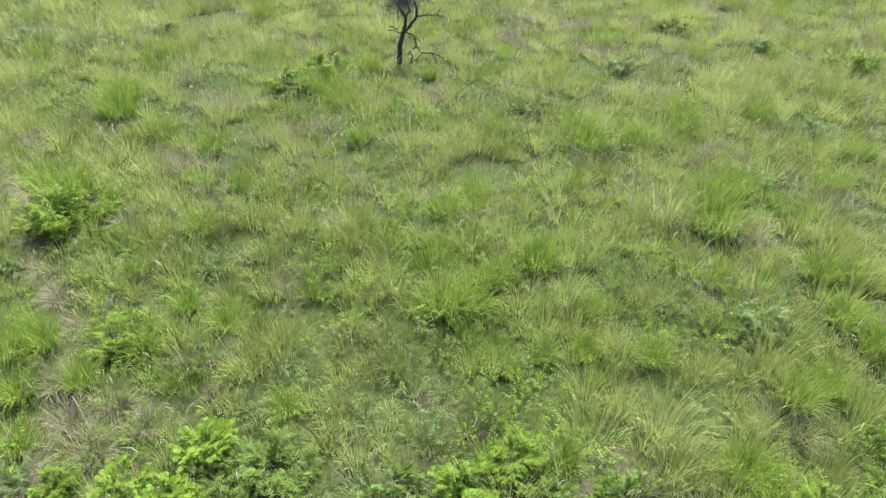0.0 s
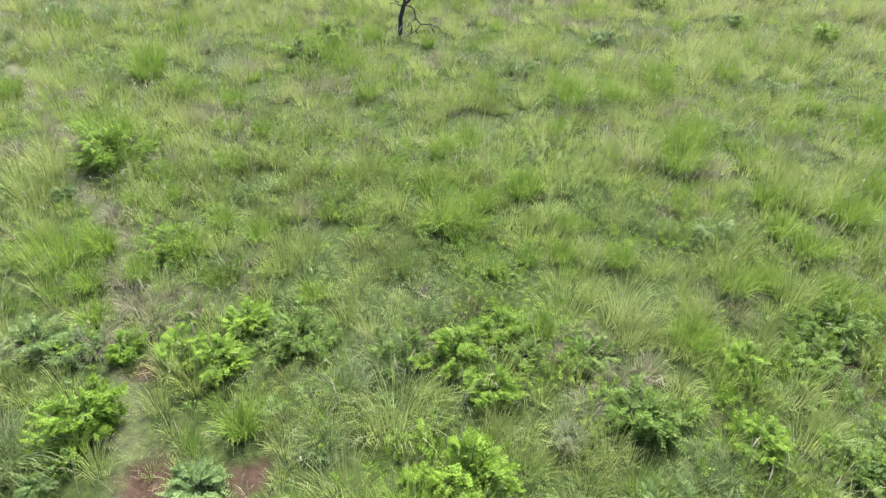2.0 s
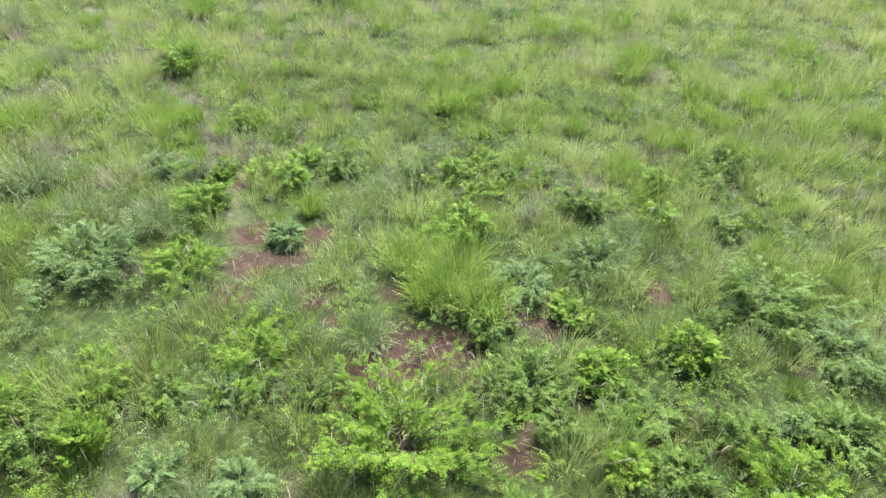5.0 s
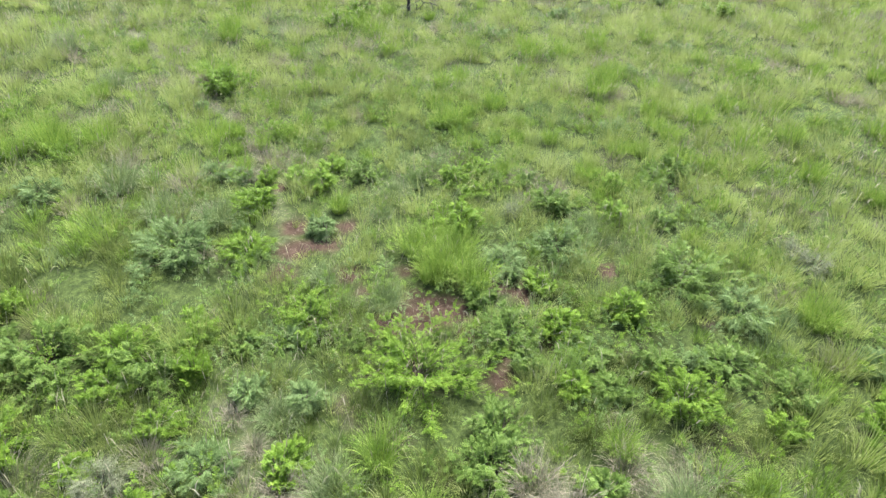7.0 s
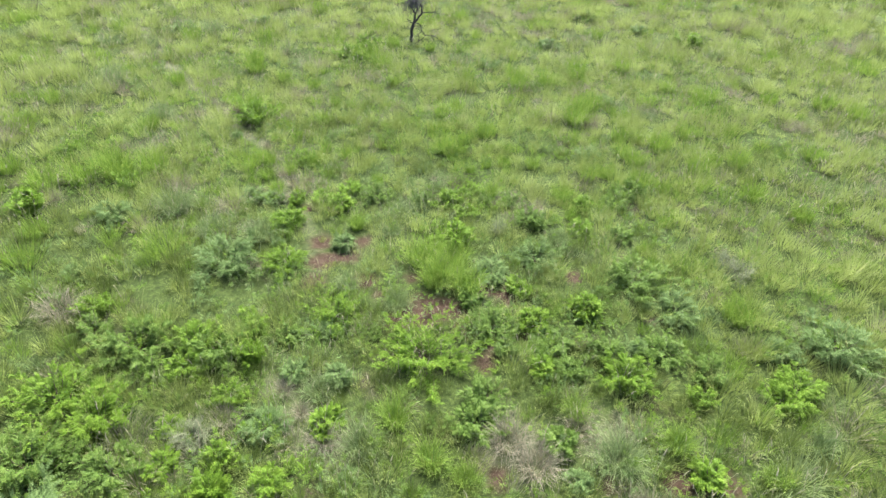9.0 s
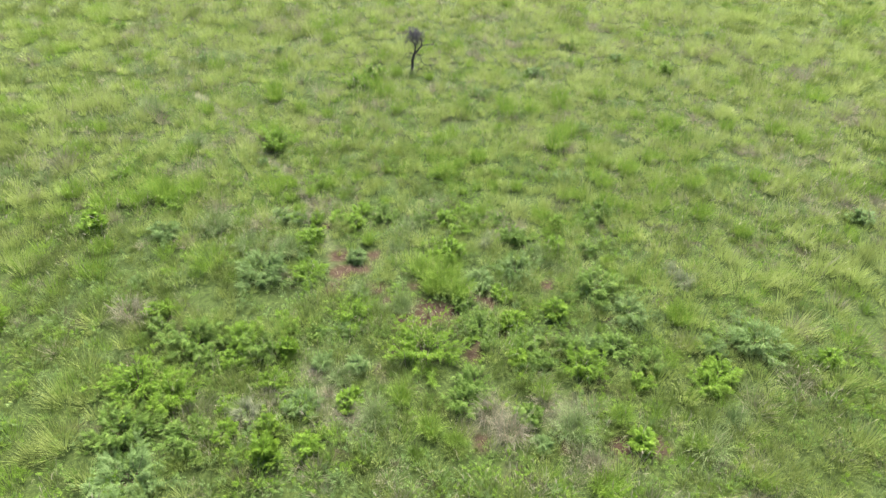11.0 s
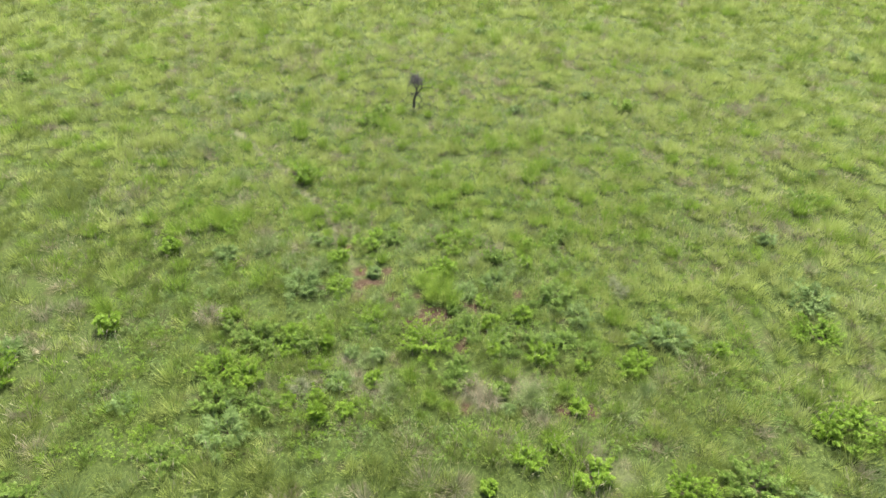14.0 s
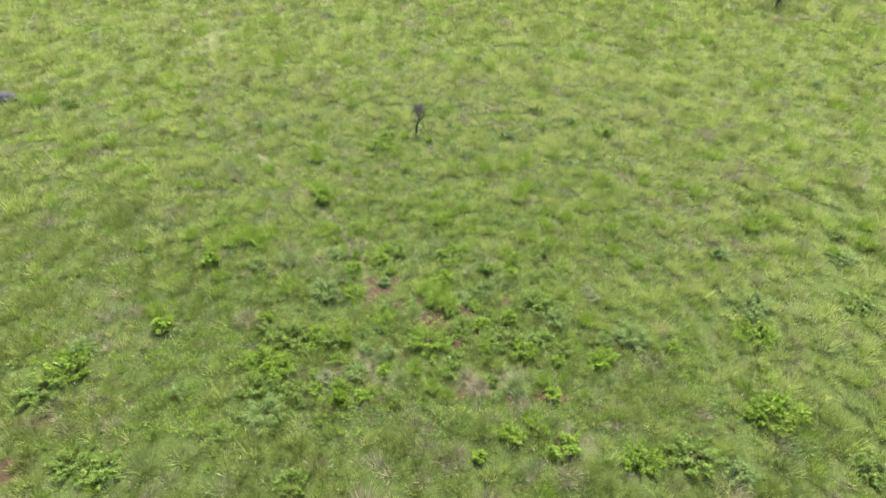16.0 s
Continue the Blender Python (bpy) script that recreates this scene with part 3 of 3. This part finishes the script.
rng_m, tx, ty, td = meadow()
bare_t = spots(tx, ty, BARE)
thin_t = np.maximum(spots(tx, ty, THIN), 0.6 * trail_depth(tx, ty))
gap = value_noise(tx, ty, 0.6, 31) * 0.6 + value_noise(tx, ty, 1.5, 32) * 0.4
shrub_t = np.zeros(len(tx))
for _, px, py, w in PLANTED:
    shrub_t = np.maximum(shrub_t, np.clip(1.6 - np.hypot(tx - px, ty - py) / (0.25 * w), 0, 1))
stay = (rng_m.random(len(tx)) > 0.93 * shrub_t) & (rng_m.random(len(tx)) > 0.95 * bare_t) & (rng_m.random(len(tx)) > 0.2 * thin_t)
stay &= (rng_m.random(len(tx)) > (0.2 + 0.25 * (ty > 9)) * trail_depth(tx, ty, 0.24)) & (gap > 0.22 - 0.06 * (td > 25) + 0.06 * (ty < 1) + 0.15 * rng_m.random(len(tx)))
tx, ty, td, thin_t, gap = (a[stay] for a in (tx, ty, td, thin_t, gap))
nt_ = len(tx)
# which grass grows where: ragged patches of one kind, with strays among them
blue_n = value_noise(tx, ty, 2.8, 37)
dry_n = value_noise(tx, ty, 5.0, 36)
sunny = np.clip((ty + 0.7 * np.maximum(0, tx - 1.5) + 0.3 * np.minimum(0, tx + 3)) / 7, 0, 1)
off = np.clip((np.hypot(tx - 2, ty - 10) - 14) / 22, 0, 1)
share = np.stack([
    0.46 - 0.34 * sunny + 0.22 * off + 0.2 * np.clip(-(ty + 0.25 * tx) / 6, 0, 1),                                            # lush
    0.18 + 0.40 * sunny - 0.22 * off,                                              # yellow-green
    0.04 + 0.16 * np.clip(2.2 * dry_n - 0.6, 0, 1) * (1 - 0.4 * sunny) + 0.5 * thin_t,      # dry
    0.03 + 0.20 * np.clip(3 * blue_n - 1.3, 0, 1) * (1 - 0.4 * sunny),  # blue-green
    0.13 + 0.0 * sunny])                                              # fresh
share = np.cumsum(share, 0) / np.sum(share, 0)
spot_kind, spot_tint, spot_tall = patches(tx, ty, 0.95, 45, 3)
u = np.where(rng_m.random(nt_) < 0.62, spot_kind, rng_m.random(nt_))
kind = np.minimum((u > share).sum(0), 4)
lump = np.clip((gap - 0.28) / 0.4, 0, 1)
big = np.exp(rng_m.normal(0, 0.36, nt_)) * (np.maximum(td, 12) / 12) ** 0.26
tall_t = (0.20 + 0.17 * lump + 0.14 * spot_tall + 0.05 * np.clip((td - 12) / 15, 0, 1)) * big ** 0.8 * np.where(thin_t > 0.4, 0.55, 1.0) * np.where(kind == 1, 1.2, 1.0)
near_bare = spots(tx, ty, [(px, py - 0.35, 1.35 * r) for px, py, r in BARE])
tall_t *= 1 - 0.6 * np.clip(1.6 - np.hypot(tx + 0.1, 0.7 * (ty - 19.8)), 0, 1)  # short round the dead tree
tall_t *= (1 - 0.5 * near_bare) * (1 - 0.45 * trail_depth(tx, ty, 0.3))
spread_t = 0.16 * big
wide_t = 0.00086 * np.maximum(td, 8) * (1 - 0.28 * np.clip((td - 18) / 30, 0, 1))
count_t = np.maximum(30, 88 * (8 / td) ** 0.45 * (1 - 0.35 * np.clip((td - 25) / 25, 0, 1)) * big * (0.8 + 0.4 * rng_m.random(nt_))).astype(int)
far_t = td > 15
for k, (name, mat, label, droop) in enumerate((
        ("lush_grass", M_GREEN, "lush green knee-high grass in dense tufts", 0.75),
        ("yellow_green_grass", M_YELLOW, "yellow-green fine savanna grass in arching tufts", 0.62),
        ("dry_grass", M_DRY, "pale dry straw-coloured grass, thin and bent over", 0.95),
        ("blue_green_grass", M_BLUE, "coarse blue-green grass with arching blades", 0.95),
        ("fresh_grass", M_FRESH, "fresh bright green grass in short dense tufts", 0.6))):
    parts = []
    for far, seg in ((False, 1), (True, 0)):
        s = (kind == k) & (far_t == far)
        parts.append(grass_patch(tx[s], ty[s], tall_t[s], spread_t[s], count_t[s], wide_t[s], spot_tint[s], 50 + k + 10 * seg, droop, seg))
    v, f, tint, tip = joined(*parts)
    tagged(new(name, tri_mesh(name, v, f, [mat], tint, tip)), label, "grass", kind="stuff")


def undergrowth():
    """Short, thin grass that covers the soil between the tufts; its dark colour stands in for shade there."""
    rng = np.random.default_rng(90)
    n = 12000
    y = np.where(rng.random(n) < 0.12, -32 + 20 * rng.random(n), -13 + 88 * rng.random(n) ** 1.6)
    half = 22 + 0.6 * np.maximum(0, y + 13)
    x = half * (2 * rng.random(n) - 1) * rng.random(n) ** 0.25 + 0.06 * np.maximum(0, y + 13)
    d = nearness(x, y)
    bare, thin = spots(x, y, BARE), trail_depth(x, y)
    keep = (rng.random(n) > 0.97 * bare) & (rng.random(n) > 0.85 * thin)
    x, y, d = x[keep], y[keep], d[keep]
    m = len(x)
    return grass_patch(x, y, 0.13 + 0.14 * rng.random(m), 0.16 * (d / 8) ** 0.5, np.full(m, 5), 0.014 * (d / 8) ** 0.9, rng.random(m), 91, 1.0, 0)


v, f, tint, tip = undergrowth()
tagged(new("short_grass", tri_mesh("short_grass", v, f, [M_UNDER], tint, tip)), "short dense green grass between the taller tufts, coloured dark for gap shade", "grass", kind="stuff")

# ---- low leafy herbs between the tufts ----
def herbs(name, mat, seed, n, label, pairs, leaf, length, drift):
    """Leafy sprigs, several from each root, in drifts through the middle of the meadow."""
    rng = np.random.default_rng(seed)
    x, y = -13 + 28 * rng.random(n), -8 + 27 * rng.random(n)
    ok = (value_noise(x, y, 1.7, seed + 1) * 0.6 + value_noise(x, y, 0.6, seed + 2) * 0.4 > drift) & (rng.random(n) > 0.55 * spots(x, y, BARE)) & (trail_depth(x, y) < 0.4)
    x, y = x[ok], y[ok]
    per = 6
    t = np.repeat(np.arange(len(x)), per)
    az = rng.random(len(t)) * 2 * np.pi
    up = rng.random(len(t))
    starts = np.stack([x[t] + 0.05 * np.cos(az), y[t] + 0.05 * np.sin(az), ground_height(x[t], y[t]) + 0.06 + 0.24 * up], 1)
    ways = np.stack([np.cos(az), np.sin(az), 0.25 + 0.9 * up], 1)
    v, f, tint, tip = fronds(starts, ways, length * (0.7 + 0.6 * rng.random(len(t))), pairs, leaf, rng, 0.3, 0.42)
    tagged(new(name, tri_mesh(name, v, f, [mat], tint, tip)), label, "herb", kind="stuff")


herbs("lime_herb", M_LIME, 71, 5600, "bright green leafy herbs scattered among the grass", 3, 0.05, 0.17, 0.55)
herbs("green_herb", M_MID, 73, 6400, "mid-green leafy herbs scattered among the grass", 3, 0.05, 0.18, 0.52)
herbs("pale_herb", M_TEAL, 75, 4000, "pale blue-green herbs scattered among the grass", 4, 0.042, 0.2, 0.56)


def seed_stalks():
    """Thin pale flowering stalks that stand above the grass, each with a narrow seed head."""
    rng = np.random.default_rng(97)
    n = 13000
    x, y = -18 + 40 * rng.random(n), -10 + 42 * rng.random(n)
    ok = (value_noise(x, y, 2.4, 98) + 0.12 * np.clip(y / 5, -1, 2) > 0.45) & (spots(x, y, BARE) < 0.3)
    x, y = x[ok], y[ok]
    n = len(x)
    a = rng.normal(1.2, 1.1, n)
    out = np.stack([np.cos(a), np.sin(a)], 1)
    tall, lean = 0.55 + 0.4 * rng.random(n), 0.15 + 0.75 * rng.random(n)
    d = nearness(x, y)
    base = np.stack([x, y, ground_height(x, y)], 1)
    stalk = blades(base, out, tall, lean, 0.005 * (d / 8) ** 0.7, rng, 2)
    bend = lean * 1.7 * 0.62 * 0.8
    top = base + (0.8 * tall)[:, None] * np.stack([out[:, 0] * np.sin(bend), out[:, 1] * np.sin(bend), np.cos(bend)], 1)
    head = blades(top, out, 0.24 * tall, np.minimum(1.5, lean * 1.5), 0.015 * (d / 8) ** 0.7, rng, 1)
    v, f, tint, tip = joined(*((v, f, np.repeat(rng.random(n), per), tip) for v, f, tip, per in (stalk, head)))
    tagged(new("seed_stalk", tri_mesh("seed_stalk", v, f, [M_SEED], tint, tip)), "thin pale seed stalks standing above the grass", "grass", kind="stuff")


seed_stalks()


def litter():
    """Dead straw and leaf scraps lying on the bare soil and the trail."""
    rng = np.random.default_rng(95)
    pts = []
    for px, py, r in BARE + THIN:
        k = int(110 * r)
        a, q = rng.random(k) * 2 * np.pi, 1.5 * r * np.sqrt(rng.random(k))
        pts.append(np.stack([px + q * np.cos(a), py + q * np.sin(a)], 1))
    for (ax, ay), (bx, by) in zip(TRAIL[3:], TRAIL[4:]):
        k = 60
        q = rng.random(k)
        pts.append(np.stack([ax + (bx - ax) * q + rng.normal(0, 0.25, k), ay + (by - ay) * q + rng.normal(0, 0.25, k)], 1))
    p = np.concatenate(pts)
    n = len(p)
    a = rng.random(n) * 2 * np.pi
    base = np.stack([p[:, 0], p[:, 1], ground_height(p[:, 0], p[:, 1]) + 0.012 * rng.random(n)], 1)
    v, f, tip, per = blades(base, np.stack([np.cos(a), np.sin(a)], 1), 0.04 + 0.12 * rng.random(n), np.full(n, 1.35) + 0.1 * rng.random(n), 0.005 + 0.007 * rng.random(n), rng, 0)
    tagged(new("plant_litter", tri_mesh("plant_litter", v, f, [M_STRAW], np.repeat(rng.random(n), per), tip)), "dead straw and leaf scraps lying on bare soil", "litter", kind="stuff")


litter()

# ---- shrubs ----
def family(name, mat, seed, label, extra_sizes=(), **form):
    """Small, middle and large shrubs of one kind; larger ones have more stems, not larger leaves. The last three, for far places, have coarser sprays."""
    made = []
    for i, span in enumerate((0.6, 0.9, 1.0, 1.4, 1.5, 2.0) + extra_sizes):
        f = dict(form)
        f["tall"] = form["tall"] * (0.36 + 0.46 * span ** 0.75)
        made.append(shrub(name, mat, seed + i, span, int(8 + 12 * span), int(15 + 6 * span), label=label, **f))
    for i, span in enumerate((0.9, 1.4, 2.0)):
        f = dict(form)
        f["tall"], f["pairs"], f["leaf"] = form["tall"] * (0.36 + 0.46 * span ** 0.75), 3, 1.75 * form["leaf"]
        made.append(shrub(name, mat, seed + 60 + i, span, int(8 + 9 * span), 15, label=label, **f))
        made[-1]["far"] = 1
    return made


LIME = family("lime_shrub", M_LIME, 100, "bright lime-green feathery shrub growing in the grass", tall=0.72, upright=0.43, spray=0.2, pairs=5, leaf=0.043, droop=0.25, leaf_wide=0.46, extra_sizes=(2.8,))
UPRIGHT = family("upright_shrub", M_LIME, 120, "upright bright green leafy shrub growing in the grass", tall=0.9, upright=0.75, spray=0.2, pairs=5, leaf=0.048, droop=0.05, leaf_wide=0.42)
GREEN = family("green_shrub", M_MID, 140, "mid-green leafy shrub growing low in the grass", tall=0.62, upright=0.38, spray=0.21, pairs=5, leaf=0.046, droop=0.3, leaf_wide=0.46)
TEAL = family("blue_green_shrub", M_TEAL, 160, "blue-green feathery shrub sprawling in the grass", tall=0.62, upright=0.36, spray=0.25, pairs=6, leaf=0.046, droop=0.3, leaf_wide=0.38)
GREY = family("grey_shrub", M_GREY, 180, "grey-green twiggy half-dry shrub in the grass", tall=0.6, upright=0.45, spray=0.3, pairs=6, leaf=0.035, droop=0.1, leaf_wide=0.25)


def tuft(name, mat, seed, span, label, blades_n=420, droop=0.8, segments=2, wide=0.0085, tall=1.0):
    """One large tuft of arching blades."""
    rng = np.random.default_rng(seed)
    n = int(blades_n * span)
    phi = rng.random(n) * 2 * np.pi
    r = 0.24 * span * np.sqrt(rng.random(n))
    base = np.stack([r * np.cos(phi), r * np.sin(phi), np.full(n, -0.02)], 1)
    turn = phi + rng.normal(0, 0.9, n)
    out = np.stack([np.cos(turn), np.sin(turn)], 1)
    lean = np.clip(droop * (0.2 + 1.4 * rng.random(n)), 0.1, 1.6)
    length = tall * (0.34 + 0.32 * span) * (0.35 + 0.75 * rng.random(n))
    v, f, tip, per = blades(base, out, length, lean, wide * (0.6 + 0.8 * rng.random(n)), rng, segments)
    root = new(name, tri_mesh(name, v, f, [mat], np.repeat(rng.random(n), per), tip))
    root["span"] = span
    return tagged(root, label, "grass tuft", group=name.replace("_", " ") + "s in the meadow")


TUFT_BLUE = [tuft("blue_grass_tuft", M_BLUE, 200 + i, w, "large blue-green tuft of arching coarse grass blades") for i, w in enumerate((0.7, 1.0, 1.4))]
TUFT_GREEN = [tuft("green_grass_tuft", M_FRESH, 210 + i, w, "large fresh green tuft of tall grass blades", 560, 0.6) for i, w in enumerate((0.7, 1.0, 1.4))]
TUFT_LIME = [tuft("lime_grass_tuft", M_FRESH, 230 + i, w, "bright lime-green dense tuft of fresh grass", 400, 0.66, 1, 0.0115, 1.1) for i, w in enumerate((0.7, 1.0, 1.4))]
TUFT_DRY = [tuft("dry_grass_tuft", M_DRY, 220 + i, w, "pale dry tuft of straw-coloured grass bent over", 320, 1.0) for i, w in enumerate((0.7, 1.0, 1.4))]

MODELS = {"lime": LIME, "upright": UPRIGHT, "green": GREEN, "blue_green": TEAL, "grey": GREY, "blue_tuft": TUFT_BLUE, "green_tuft": TUFT_GREEN, "lime_tuft": TUFT_LIME, "dry_tuft": TUFT_DRY}
used = set()
rng_s = random.Random(7)


def plant(kind, x, y, width):
    """Set a plant of that width at x, y; the first of each model is the model itself."""
    far = float(nearness(np.array([x]), np.array([y]))[0]) > 19
    kinds = MODELS[kind]
    if "tuft" not in kind:
        kinds = [k for k in kinds if ("far" in k) == far]
    fit_in = [k for k in kinds if 0.72 < width / k["span"] < 1.35] or [min(kinds, key=lambda k: abs(k["span"] - width))]
    fresh = [k for k in fit_in if k.name not in used]
    model = fresh[0] if fresh else fit_in[rng_s.randrange(len(fit_in))]
    z = float(ground_height(np.array([x]), np.array([y]))[0]) - 0.02
    s = width / model["span"]
    m = pose(x, y, z, 0, 0, rng_s.random() * 360) @ Matrix.Diagonal((s, s, s * (0.9 + 0.25 * rng_s.random()), 1))
    if model.name in used:
        copy_thing(model, m @ Matrix.Diagonal([1 / c for c in model.scale] + [1]))
    else:
        used.add(model.name)
        model.matrix_basis = m


for planted in PLANTED:
    plant(*planted)
for models in MODELS.values():  # a model that found no place is taken out again
    for model in models:
        if model.name not in used:
            for o in (*model.children_recursive, model):
                bpy.data.objects.remove(o)


# ---- the dead tree ----
def dead_tree():
    """A bare, charred little tree: forked trunk, broken limbs, a mop of hanging twigs on top."""
    rng = np.random.default_rng(300)
    root = new("dead_tree")

    def limb(pts, r0, r1):
        n = len(pts)
        fine = []
        for i in range(n - 1):
            for k in range(3):
                s = k / 3
                p = [a + (b - a) * s + rng.normal(0, 0.012) for a, b in zip(pts[i], pts[i + 1])]
                fine.append((*p, r0 + (r1 - r0) * (i + s) / (n - 1)))
        fine.append((*pts[-1], r1))
        return fine

    trunk = [limb([(0, 0, -0.1), (0.03, 0.02, 0.25), (0.05, -0.02, 0.65), (0.2, 0.0, 1.12)], 0.092, 0.07)]
    v, f = tubes(trunk, 10)
    child("trunk", tri_mesh("trunk", v, f, [M_BARK], smooth=True), root, "charred black leaning trunk")
    limbs = [
        [(0.2, 0, 1.1), (0.26, -0.05, 1.35), (0.3, -0.02, 1.6), (0.18, 0.03, 1.85), (0.05, 0.05, 2.05)],
        [(0.18, 0, 1.06), (0.4, 0.06, 1.28), (0.64, 0.04, 1.6), (0.66, 0.0, 1.85), (0.62, -0.05, 2.15)],
        [(0.3, -0.02, 1.6), (0.42, -0.1, 1.85), (0.36, -0.08, 2.2), (0.45, -0.05, 2.5)],
    ]
    for p, (a, b) in zip(limbs, ((0.062, 0.035), (0.06, 0.03), (0.035, 0.02))):
        v, f = tubes([limb(p, a, b)], 8)
        child("limb", tri_mesh("limb", v, f, [M_BARK], smooth=True), root)
    branches = [
        [(0.62, 0.03, 1.6), (1.06, -0.06, 1.66), (1.3, -0.08, 1.66), (1.55, -0.1, 1.57)],
        [(1.28, -0.08, 1.66), (1.34, -0.05, 1.75), (1.4, -0.05, 1.88)],
        [(0.14, 0, 1.05), (-0.05, -0.06, 1.16), (-0.28, -0.1, 1.22)],
        [(0.06, -0.05, 1.18), (-0.1, -0.1, 1.34), (-0.24, -0.1, 1.36)],
        [(0.24, -0.05, 1.12), (0.55, -0.15, 1.0), (0.6, -0.2, 0.66), (0.76, -0.25, 0.42), (0.55, -0.3, 0.2), (0.28, -0.32, 0.05), (0.2, -0.34, -0.05)],
        [(0.6, -0.2, 0.62), (0.42, -0.25, 0.56), (0.3, -0.28, 0.36)],
        [(0.74, -0.25, 0.43), (1.05, -0.3, 0.46), (1.2, -0.35, 0.2), (1.24, -0.36, 0.0)],
        [(0.56, -0.3, 0.2), (0.66, -0.36, -0.02)],
        [(1.05, -0.3, 0.46), (1.3, -0.34, 0.34), (1.45, -0.36, 0.22)],
        [(0.4, -0.3, 0.12), (0.45, -0.3, 0.35), (0.38, -0.3, 0.48)],
    ]
    for p in branches:
        v, f = tubes([limb(p, 0.03, 0.011)], 6)
        child("branch", tri_mesh("branch", v, f, [M_BARK], smooth=True), root)
    twigs = []
    for i in range(190):  # tangled twigs that hang over from the top
        top = np.array([0.28 + rng.normal(0, 0.17), rng.normal(0, 0.17), 2.28 + rng.normal(0, 0.2)])
        az = rng.random() * 2 * np.pi
        reach = 0.2 + 0.42 * rng.random()
        fall = 0.25 + 0.6 * rng.random() * (1.3 if np.cos(az) < 0 else 0.8)
        pts = []
        for k in range(5):
            s = k / 4
            pts.append((top[0] + np.cos(az) * reach * np.sin(s * 1.5), top[1] + np.sin(az) * reach * np.sin(s * 1.5),
                        top[2] + 0.2 * np.sin(s * 2.2) - fall * s * s, 0.009 * (1 - 0.6 * s)))
        twigs.append(pts)
    for i in range(26):
        a = np.array([0.3 + rng.normal(0, 0.1), rng.normal(0, 0.1), 2.05])
        b = np.array([0.3 + rng.normal(0, 0.3), rng.normal(0, 0.25), 2.75 + rng.normal(0, 0.1)])
        twigs.append([(*(a + (b - a) * s), 0.013 * (1 - 0.6 * s)) for s in (0, 0.35, 0.7, 1.0)])
    v, f = tubes(twigs, 4)
    tagged(child("twig_crown", tri_mesh("twig_crown", v, f, [M_TWIG], smooth=True), root, "tangled grey mop of hanging dead twigs"), kind="stuff")
    root.matrix_basis = pose(-0.2, 20.4, float(ground_height(np.array([-0.2]), np.array([20.4]))[0]), 0, -4, 0) @ Matrix.Diagonal((1.0, 1.0, 0.9, 1))
    return tagged(root, "small dead black tree with bare twisted branches", "tree")


dead_tree()


# ---- the far tree and the boulder ----
def thorn_tree(x, y, size):
    """A dark thorn tree: short forked trunk, spreading limbs and a ragged flat crown of small leaves."""
    rng = np.random.default_rng(310)
    root = new("thorn_tree")
    v, f = tubes([[(0, 0, -0.1, 0.17), (0.03, 0, 0.3, 0.15), (0.06, 0.02, 0.55, 0.14)]], 9)
    child("trunk", tri_mesh("trunk", v, f, [M_BARK], smooth=True), root, "short dark forked trunk")
    starts, ways = [], []
    for i in range(7):
        az = 2 * np.pi * (i + 0.5 * rng.random()) / 7
        out = 1.0 + 0.9 * rng.random()
        high = 1.5 + 0.9 * rng.random()
        pts = []
        for k in range(7):
            s = k / 6
            pts.append((0.06 + np.cos(az) * out * s + rng.normal(0, 0.04), np.sin(az) * out * s + rng.normal(0, 0.04), 0.45 + high * s ** 0.75, 0.085 * (1 - 0.8 * s)))
        v, f = tubes([pts], 6)
        child("limb", tri_mesh("limb", v, f, [M_BARK], smooth=True), root)
        for j in range(130):
            p = np.array(pts[3 + rng.integers(0, 4)][:3])
            starts.append(p + rng.normal(0, 1, 3) * np.array([0.42, 0.42, 0.2]))
            ways.append(rng.normal(0, 1, 3) + np.array([0, 0, 0.3]))
    v, f, tint, tip = fronds(np.array(starts), np.array(ways), np.full(len(starts), 0.22), 3, 0.08, rng)
    child("crown", tri_mesh("crown", v, f, [M_MID], tint, tip), root, "ragged green crown of small leaves")
    root.matrix_basis = pose(x, y, 0.0) @ Matrix.Diagonal((size, size, size, 1))
    return tagged(root, "dark thorn tree with a forked trunk in the grass", "tree")


thorn_tree(45.8, 57.2, 1.25)


def boulder():
    bm = bmesh.new()
    bmesh.ops.create_icosphere(bm, subdivisions=4, radius=1.0)
    for v in bm.verts:
        n = noise.fractal(v.co * 1.3, 0.8, 2.0, 4) * 0.22
        cut = min(1.0, 1.05 - 0.25 * max(0, v.co.z))
        v.co = Vector((v.co.x * 1.15, v.co.y * 0.8, v.co.z * 0.62)) * (1 + n) * cut
    me = bpy.data.meshes.new("boulder")
    bm.to_mesh(me)
    me.materials.append(M_ROCK)
    me.polygons.foreach_set("use_smooth", [True] * len(me.polygons))
    ob = new("boulder", me)
    ob.matrix_basis = pose(-33.9, 24.3, 0.25, 0, 0, 20)
    return tagged(ob, "weathered grey boulder half sunk in the grass", "boulder")


boulder()
